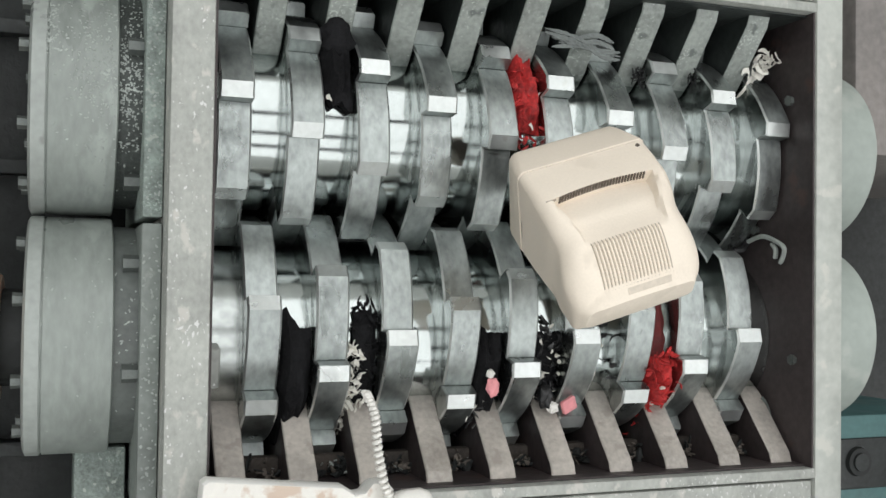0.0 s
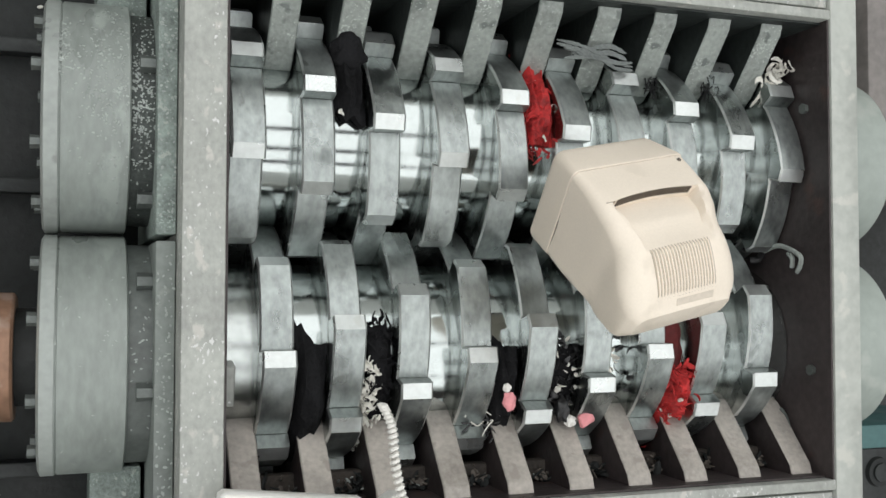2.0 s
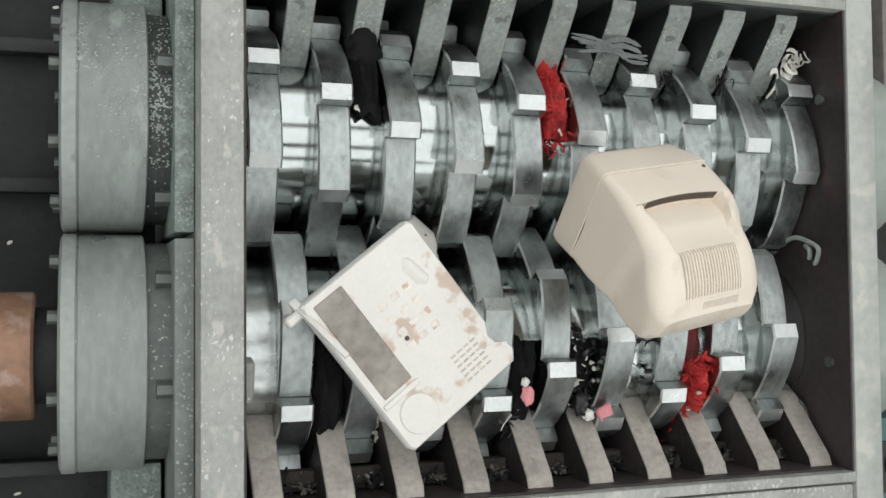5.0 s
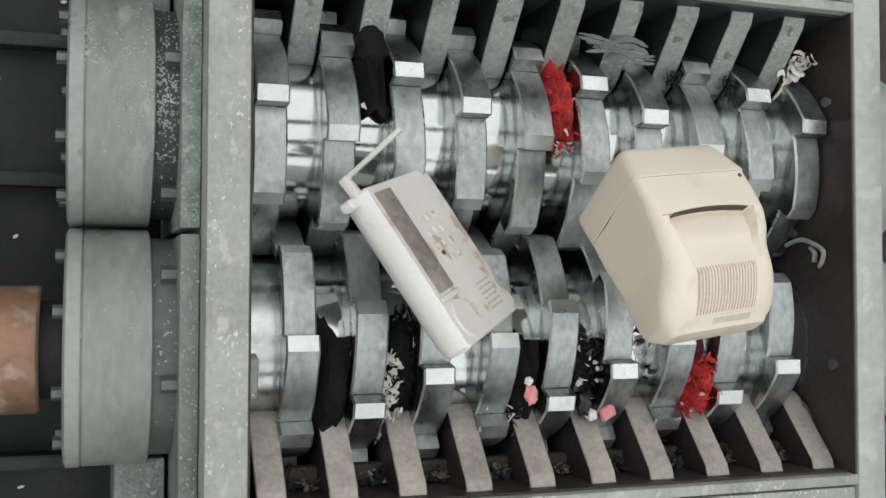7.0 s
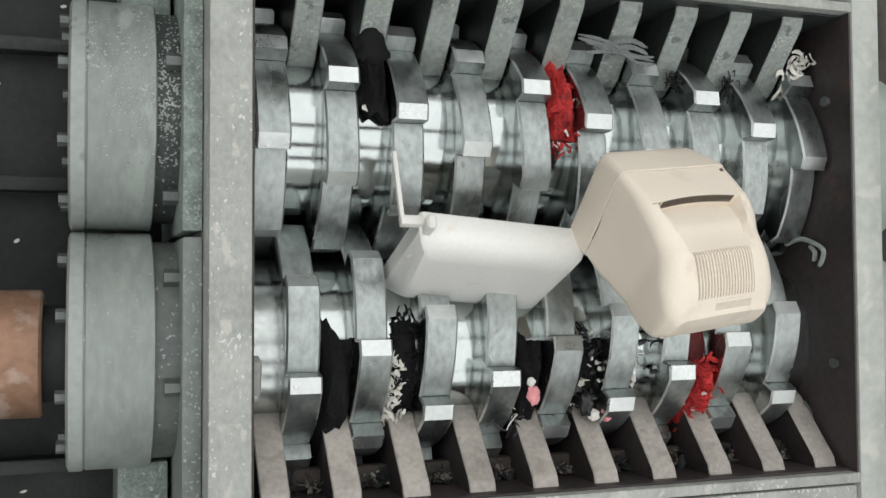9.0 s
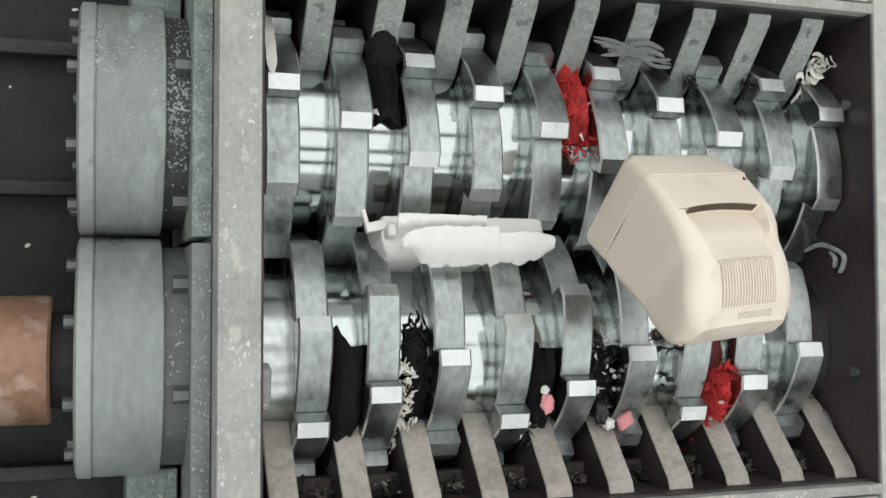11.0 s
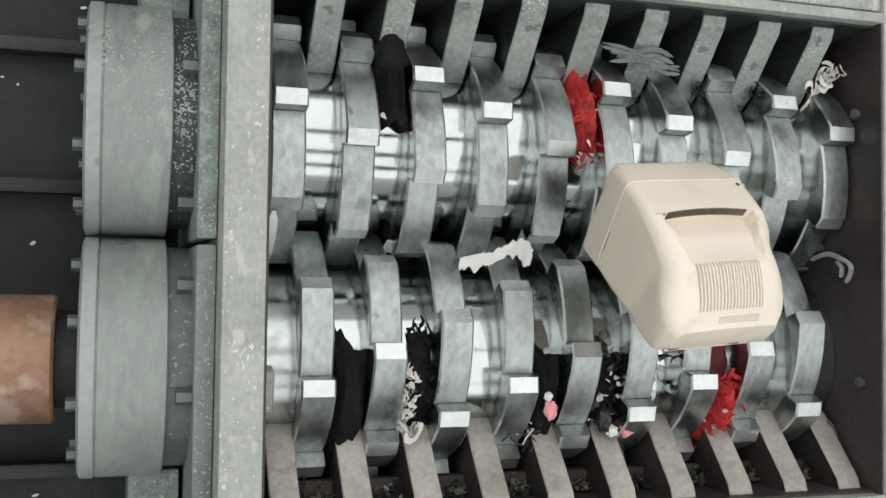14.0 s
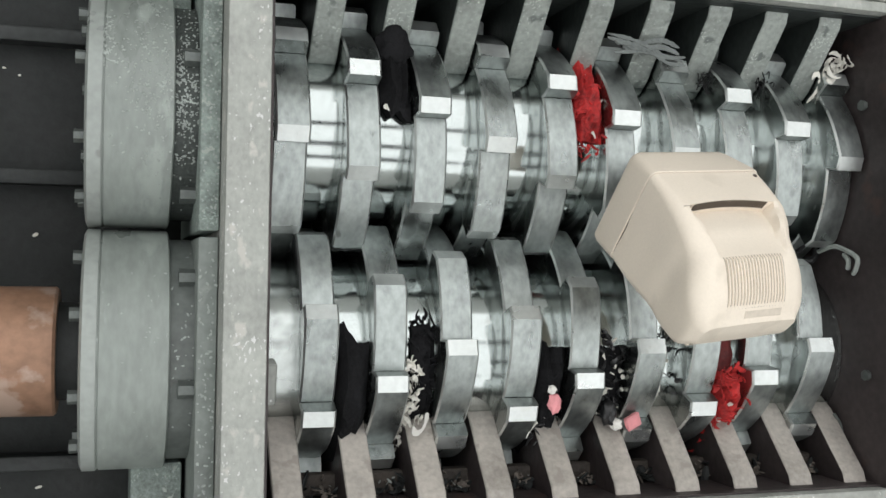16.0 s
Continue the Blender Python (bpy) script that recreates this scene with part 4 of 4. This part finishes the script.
def ledge_litter():
    """Torn scraps and dust heaped against the lower side wall between the bars."""
    rnd = random.Random(53)
    for mat_, count, label, lo_, hi_ in ((LITTER, 260, "brown dust and scraps on the ledge", 0.002, 0.007), (DARK, 200, "dark torn scraps heaped on the ledge", 0.003, 0.011), (CHIP, 46, "pale shreds scattered on the ledge", 0.001, 0.003)):
        bm = bmesh.new()
        for _ in range(count):
            x = rnd.uniform(XL1 + 0.015, XR0 - 0.015)
            w = abs(rnd.gauss(0, 0.4))
            q = rnd.uniform(lo_, hi_)
            y = -YW + 0.008 + min(0.026, 0.026 * w)
            z = 0.116 + max(0.0, 0.022 * (1 - w)) * (0.5 + 0.5 * noise.noise(Vector((x * 14, 0, 0)))) * 1.4
            bmesh.ops.create_icosphere(bm, subdivisions=1, radius=1, matrix=Matrix.Translation((x, y, z)) @ pose(0, 0, 0, rnd.uniform(0, 180), rnd.uniform(0, 180), rnd.uniform(0, 180)) @ Matrix.Diagonal((q * rnd.uniform(1, 2.4), q * 0.7, q * 0.3, 1)))
        tagged(part("litter", bm, mat_, smooth=False), label, "litter", kind="stuff")


ledge_litter()


def far_machine():
    """The teal cabinet standing beyond the shredder."""
    m = thing("control_cabinet", "teal painted steel cabinet beyond the shredder", "cabinet", at=pose(1.60, -0.46, -0.22))
    bm = bmesh.new()
    box(bm, -0.10, 0.30, -0.20, 0.10, -0.78, 0.02, 0.006)
    part("cabinet_body", bm, TEAL, m)
    bm = bmesh.new()
    box(bm, -0.07, 0.10, -0.06, 0.05, 0.02, 0.026, 0.004)
    part("plate", bm, RAIL, m, "dark steel plate")
    bm = bmesh.new()
    bmesh.ops.create_cone(bm, cap_ends=True, segments=32, radius1=0.033, radius2=0.03, depth=0.012, matrix=Matrix.Translation((-0.005, 0.0, 0.03)))
    part("gauge", bm, DARK, m, "black round gauge")
    bm = bmesh.new()
    bmesh.ops.create_cone(bm, cap_ends=True, segments=32, radius1=0.02, radius2=0.019, depth=0.006, matrix=Matrix.Translation((-0.005, 0.0, 0.038)))
    part("dial", bm, RAIL, m, "dark dial")
    c = thing("machine_cover", "dull brown-grey machine cover behind the bearing", "machine cover")
    bm = bmesh.new()
    box(bm, 1.52, 2.4, 0.20, 0.9, -1.0, -0.12, 0.012)
    part("cover_body", bm, COVER, c)
    for x in (1.62, 1.86):
        bm = bmesh.new()
        box(bm, x, x + 0.03, 0.21, 0.89, -0.12, -0.105, 0.003)
        part("rib", bm, COVER, c)


far_machine()


def base_clutter():
    rnd = random.Random(77)
    bm = bmesh.new()
    for _ in range(26):
        c = Vector((rnd.uniform(-0.5, -0.1), rnd.uniform(-0.5, 0.5), -0.238))
        s = rnd.uniform(0.0015, 0.004)
        bmesh.ops.create_icosphere(bm, subdivisions=1, radius=1, matrix=Matrix.Translation(c) @ pose(0, 0, 0, 0, 0, rnd.uniform(0, 180)) @ Matrix.Diagonal((s * rnd.uniform(1, 3), s, s * 0.6, 1)))
    tagged(part("chips", bm, WHITE), "pale plastic chips strewn over the black base", "chips", kind="stuff")


base_clutter()

# slips torn out of the telephone
shard = strip("plastic_shard", "long white plastic sliver riding on the upper shaft", CREAM, [(0.1625, 0.066, 0.186), (0.1625, 0.034, 0.1965), (0.1625, 0.0, 0.200), (0.1625, -0.034, 0.1965), (0.1625, -0.066, 0.186)], 0.0075, 70, 24, 0.1)


def torn_sheet(name, label, half, rows, seed, jag, dome=0.0):
    """A jagged piece of casing: rows of (along, upper edge, lower edge, height), torn along both edges."""
    n, m = 64, 6
    keys = [r[0] for r in rows]
    bm = bmesh.new()
    faces = []
    for under in (0, 1):
        grid = []
        for i in range(n):
            f = i / (n - 1)
            u = -1 + 2 * f
            hi, lo, z = (float(np.interp(u, keys, [r[k] for r in rows])) for k in (1, 2, 3))
            hi += jag * 0.5 * noise.noise(Vector((f * 16, seed, 0)))
            lo += jag * (noise.noise(Vector((f * 11, seed, 5))) + 0.6 * noise.noise(Vector((f * 31, seed, 9))))
            col = []
            for j in range(m):
                v = j / (m - 1)
                col.append(bm.verts.new((u * half + jag * 0.4 * noise.noise(Vector((v * 7, seed, f))), lo + (hi - lo) * v, z + dome * math.sin(math.pi * v) + 0.0015 * noise.noise(Vector((f * 9, v * 3, seed))) - 0.0022 * under)))
            grid.append(col)
        faces.append(grid)
    top, low = faces
    for i in range(n - 1):
        for j in range(m - 1):
            bm.faces.new((top[i][j], top[i + 1][j], top[i + 1][j + 1], top[i][j + 1]))
            bm.faces.new((low[i][j], low[i][j + 1], low[i + 1][j + 1], low[i + 1][j]))
        for j in (0, m - 1):
            bm.faces.new((top[i][j], top[i + 1][j], low[i + 1][j], low[i][j]))
    for i in (0, n - 1):
        for j in range(m - 1):
            bm.faces.new((top[i][j], top[i][j + 1], low[i][j + 1], low[i][j]))
    bmesh.ops.recalc_face_normals(bm, faces=bm.faces[:])
    return tagged(part(name, bm, UNDER), label, "scrap")


torn_plate = torn_sheet("torn_plate", "long jagged white plate torn from the telephone's casing", 0.116, [(-1, 0.010, -0.006, 0), (-0.86, 0.026, -0.010, 0), (-0.6, 0.030, -0.036, 0), (0.0, 0.030, -0.034, 0), (0.24, 0.030, -0.030, 0), (0.26, 0.020, -0.030, 0), (0.75, 0.022, -0.032, 0), (1, 0.012, -0.006, 0)], 71.0, 0.010, 0.006)
torn_rail = torn_sheet("torn_rail", "narrow white rail torn from the telephone's casing", 0.066, [(-1, 0.011, -0.011, 0), (1, 0.010, -0.009, 0)], 77.0, 0.003, 0.002)
torn_a = torn_sheet("torn_strip", "arched white strip torn from the telephone", 0.056, [(-1, 0.010, -0.022, -0.006), (-0.7, 0.012, -0.024, 0), (-0.45, 0.016, -0.008, 0.006), (0.1, 0.024, 0.012, 0.012), (0.5, 0.014, -0.002, 0.008), (1, -0.010, -0.022, 0)], 81.0, 0.005)
torn_b = torn_sheet("torn_strip", "ragged white piece torn from the telephone", 0.058, [(-1, -0.004, -0.020, 0), (-0.6, 0.004, -0.026, 0.004), (-0.2, 0.008, -0.014, 0.006), (0.3, 0.026, 0.004, 0.008), (0.6, 0.028, -0.006, 0.004), (0.85, 0.018, -0.030, 0), (1, 0.004, -0.024, 0)], 85.0, 0.011)
sliver = strip("plastic_sliver", "curled white sliver dropped among the white shreds", CREAM, [(-0.016, 0.012, 0.0), (-0.014, -0.004, 0.004), (0.0, -0.012, 0.006), (0.014, -0.004, 0.003), (0.016, 0.008, 0.0)], 0.005, 91, 22, 0.3)
flake = strip("plastic_flake", "small white plastic flake thrown out of the telephone", CREAM, [(-0.02, 0.014, 0.0), (-0.005, 0.004, 0.003), (0.012, -0.006, 0.002), (0.024, -0.012, 0.0)], 0.011, 73, 16, 0.4)


def motions():
    for ob, y, s, rate in ((upper_shaft, A, 1, 31.78), (lower_shaft, -A, -1, 36.71)):
        walk(ob, [(t, pose(0, y, 0, s * rate * t)) for t in range(17)])
    walk(crt, [
        (0.0, pose(0.6626, -0.0298, 0.3402, -38.7, -5.7, 17.6)), (0.5, pose(0.669, -0.0305, 0.3365, -34.5, -3.5, 11)), (1.0, pose(0.6753, -0.0311, 0.3328, -31.1, -0.4, 5.8)),
        (2.0, pose(0.6807, -0.0270, 0.3477, -33.8, 9.2, 11.2)), (3.5, pose(0.6959, -0.0354, 0.3348, -32.2, 13.1, 7.9)),
        (6.3, pose(0.693, -0.044, 0.3449, -35.5, 11.0, 10.0)), (6.4, pose(0.6954, -0.0433, 0.3449, -35.5, 11.8, 9.5)), (6.5, pose(0.700, -0.043, 0.3440, -35.0, 12.5, 8.8)), (6.6, pose(0.7324, -0.0196, 0.3246, -28.4, 24.8, -0.3)), (6.8, pose(0.7490, -0.0324, 0.3260, -21.3, 24.6, -2.5)),
        (7.0, pose(0.716, -0.044, 0.343, -24.5, 8.5, 6.5)), (7.5, pose(0.7072, -0.0435, 0.3462, -33.7, 11.1, 6.5)), (10.8, pose(0.699, -0.045, 0.340, -34.7, 11.0, 6.3)), (11.0, pose(0.7130, -0.0440, 0.3361, -33.8, 14.3, 4.3)), (11.25, pose(0.700, -0.042, 0.341, -36.5, 9.0, 7.4)), (11.6, pose(0.693, -0.040, 0.343, -38.0, 6.5, 8.6)),
        (12.5, pose(0.7053, -0.0455, 0.3238, -35.5, 7.5, 5.9)), (14.0, pose(0.6971, -0.0413, 0.3276, -36.8, 6.0, 4.3)), (16.0, pose(0.7054, -0.0400, 0.3435, -35.3, 12.0, 4.4))])
    tele_rows = [
        (0.0, pose(0.243, -0.436, 0.286, 0, 0, 84.3)), (2.1, pose(0.243, -0.428, 0.286, 0, 0, 83.6)), (2.3, pose(0.268, -0.396, 0.300, -4, 2, 74)), (2.5, pose(0.358, -0.312, 0.288, -8, 6, 60)), (2.6, pose(0.373, -0.300, 0.278, -9, 8, 57)),
        (3.2, pose(0.378, -0.296, 0.270, -9.0, 12.8, 54.9)), (3.8, pose(0.372, -0.265, 0.268, -7.7, 20.4, 53.3)), (4.2, pose(0.363, -0.214, 0.242, 4.7, 1.5, 51.2)),
        (5.2, pose(0.363, -0.12, 0.240, -2, 3, 34)), (6.3, pose(0.362, -0.034, 0.228, -9.2, 3.0, 17.0)), (6.4, pose(0.364, -0.030, 0.228, -9.2, 5.8, 16.1)), (6.6, pose(0.368, -0.018, 0.234, -9.1, 18.7, 14.4)),
        (6.8, pose(0.374, -0.037, 0.239, -16.3, 35.6, 13.0)), (7.0, pose(0.398, -0.035, 0.238, -15, 46, 21)), (7.3, pose(0.418, -0.014, 0.235, -8, 96, 48)), (7.5, pose(0.472, 0.004, 0.205, 0, 107, 80)),
        (8.0, pose(0.420, -0.050, 0.220, 0, 112, 93)), (8.5, pose(0.490, -0.050, 0.200, 0, 111, 83)), (9.6, pose(0.47, -0.01, 0.16, 0, 116, 88)), (10.8, pose(0.450, 0.0, 0.070, 0, 104, 91)), (11.6, pose(0.450, 0.0, 0.035, 0, 98, 88)),
        (12.0, pose(0.450, 0.0, 0.010, 0, 95, 90)), (12.8, pose(0.450, 0.0, -0.05, 0, 92, 88)), (14.0, pose(0.45, 0.0, -0.18, 0, 92, 90)), (16.0, pose(0.45, 0.0, -0.30, 0, 92, 90))]
    walk(tele, tele_rows)
    walk(tele_arm, [(0.0, pose(-0.093, 0.115, 0.0, 96)), (4.2, pose(-0.093, 0.115, 0.0, 96)), (5.2, pose(-0.096, 0.130, 0.0, 40)), (6.3, pose(-0.096, 0.140, 0.004, 4)), (7.3, pose(-0.096, 0.150, 0.004, -6)), (8.5, pose(-0.096, 0.150, 0.004, -4)), (12.0, pose(-0.096, 0.140, 0.004, -14)), (12.5, pose(-0.096, 0.119, 0.0, 60)), (16.0, pose(-0.096, 0.119, 0.0, 96))])
    walk(grip, [
        (0.0, pose(0.400, -0.452, 0.330, 0, 0, 3)), (2.1, pose(0.400, -0.447, 0.330, 0, 0, 3)), (2.3, pose(0.395, -0.405, 0.345, 0, 0, -8)), (2.6, pose(0.426, -0.302, 0.325, -4, 0, -22.7)),
        (3.2, pose(0.436, -0.216, 0.325, -6, 0, -22.4)), (3.5, pose(0.402, -0.152, 0.318, -8, 0, -16.3)), (3.8, pose(0.382, -0.119, 0.310, -10, 0, -24.6)), (4.2, pose(0.392, -0.065, 0.268, -16, 0, -34.6)),
        (4.9, pose(0.40, -0.02, 0.19, -55, 0, -40)), (5.6, pose(0.40, 0.0, 0.0, -80, 0, -40)), (7.0, pose(0.40, 0.0, -0.28, -80, 0, -40)), (16.0, pose(0.40, 0.0, -0.28, -80, 0, -40))])
    walk(cord, [(t, pose(0, 0.10, 0.0, 0, 0, a)) for t, a in ((0.0, 178), (2.1, 178), (2.3, 235), (2.45, 270), (2.6, 288), (3.0, 294), (3.2, 308), (3.5, 345), (3.8, 358), (16.0, 360))])
    walk(shard, [(0.0, pose(0, A, 0, -175)), (9.0, pose(0, A, 0, -175))] + [(t, pose(0, A, 0, 31.78 * (t - 12.2))) for t in (10.0, 11.0, 12.0, 13.0, 14.0, 15.0, 16.0)])
    # the torn pieces ride inside the telephone until they come off
    inside = [row for row in tele_rows if row[0] <= 12.0]
    along = Matrix(((0, -1, 0, 0.0), (-1, 0, 0, 0.0), (0, 0, -1, -0.006), (0, 0, 0, 1)))
    lengthways = [(t, m @ along) for t, m in tele_rows]
    early = [row for row in lengthways if row[0] <= 8.5]
    walk(torn_plate, early + [(9.6, pose(0.462, -0.004, 0.215, 50, 0, 1)), (10.8, pose(0.452, -0.002, 0.196, 30, 0, 5)), (11.2, pose(0.466, -0.004, 0.192, 32, 0, -4)), (11.6, pose(0.454, 0.0, 0.190, 26, 0, -5)), (12.0, pose(0.453, 0.004, 0.180, 24, 0, 7)),
                                  (12.3, pose(0.450, 0.0, 0.165, 24, 0, 6)), (12.55, pose(0.45, 0.0, 0.125, 55, 0, 0)), (12.8, pose(0.45, 0.0, 0.03, 80, 0, 0)), (13.4, pose(0.45, 0.0, -0.2, 85, 0, 0)), (16.0, pose(0.45, 0.0, -0.36, 85, 0, 0))])
    walk(torn_rail, early + [(9.6, pose(0.42, 0.004, 0.205, 50, 0, 1)), (10.8, pose(0.41, 0.012, 0.190, 35, 0, 2)), (11.2, pose(0.402, 0.046, 0.192, 20, 0, -3)), (11.5, pose(0.41, 0.015, 0.175, 40, 0, -3)), (12.0, pose(0.42, 0.0, 0.10, 70, 0, 0)), (13.0, pose(0.42, 0.0, -0.1, 80, 0, 0)), (16.0, pose(0.42, 0.0, -0.38, 85, 0, 0))])
    walk(flake, inside + [(12.12, pose(0.48, 0.05, 0.17, 10, 50, 70)), (12.25, pose(0.55, 0.12, 0.26, 20, 0, 40)), (12.5, pose(0.560, 0.330, 0.305, 30, 40, 0)), (12.65, pose(0.58, 0.36, 0.25, 40, 30, -40)), (13.0, pose(0.61, 0.35, -0.1, 20, 30, -60)), (13.3, pose(0.66, 0.34, -0.415, 0, 0, -60)), (16.0, pose(0.66, 0.34, -0.415, 0, 0, -60))])
    before = [row for row in lengthways if row[0] <= 10.8]
    walk(torn_a, before + [(11.6, pose(0.40, 0.0, 0.12, 70, 0, 0)), (12.3, pose(0.388, 0.0, 0.150, 30, 0, 4)), (12.7, pose(0.389, 0.004, 0.160, 10, 0, 4)), (13.0, pose(0.388, 0.008, 0.158, 5, 0, 0)), (13.5, pose(0.394, 0.006, 0.140, 25, 0, -4)), (13.9, pose(0.40, 0.0, 0.08, 60, 0, -4)), (14.4, pose(0.41, 0, 0.0, 80, 0, 0)), (16.0, pose(0.41, 0, -0.40, 20, 0, 10))])
    walk(torn_b, before + [(11.6, pose(0.50, 0.0, 0.12, 70, 0, 0)), (12.3, pose(0.505, 0.0, 0.150, 30, 0, 0)), (12.7, pose(0.505, -0.006, 0.160, 8, 0, -4)), (13.0, pose(0.505, 0.000, 0.158, 0, 0, 4)), (13.5, pose(0.512, 0.008, 0.150, -4, 0, 6)), (13.9, pose(0.505, -0.004, 0.135, 30, 0, 4)), (14.4, pose(0.490, -0.008, 0.115, 50, 0, 6)), (14.8, pose(0.50, 0, 0.02, 70, 0, 10)), (16.0, pose(0.51, 0, -0.40, 20, 0, 10))])
    walk(sliver, before + [(11.8, pose(0.42, -0.08, -0.15, 60, 0, 0)), (12.9, pose(0.345, -0.32, 0.0, 20, 0, 0)), (13.2, pose(0.338, -0.322, 0.075, 0, 0, 0)), (13.5, pose(0.336, -0.312, 0.105, 0, 0, 10)), (13.75, pose(0.345, -0.290, 0.145, 20, 0, 20)), (14.0, pose(0.366, -0.264, 0.158, 50, 20, 30)), (16.0, pose(0.372, -0.262, 0.156, 55, 20, 40))])


motions()
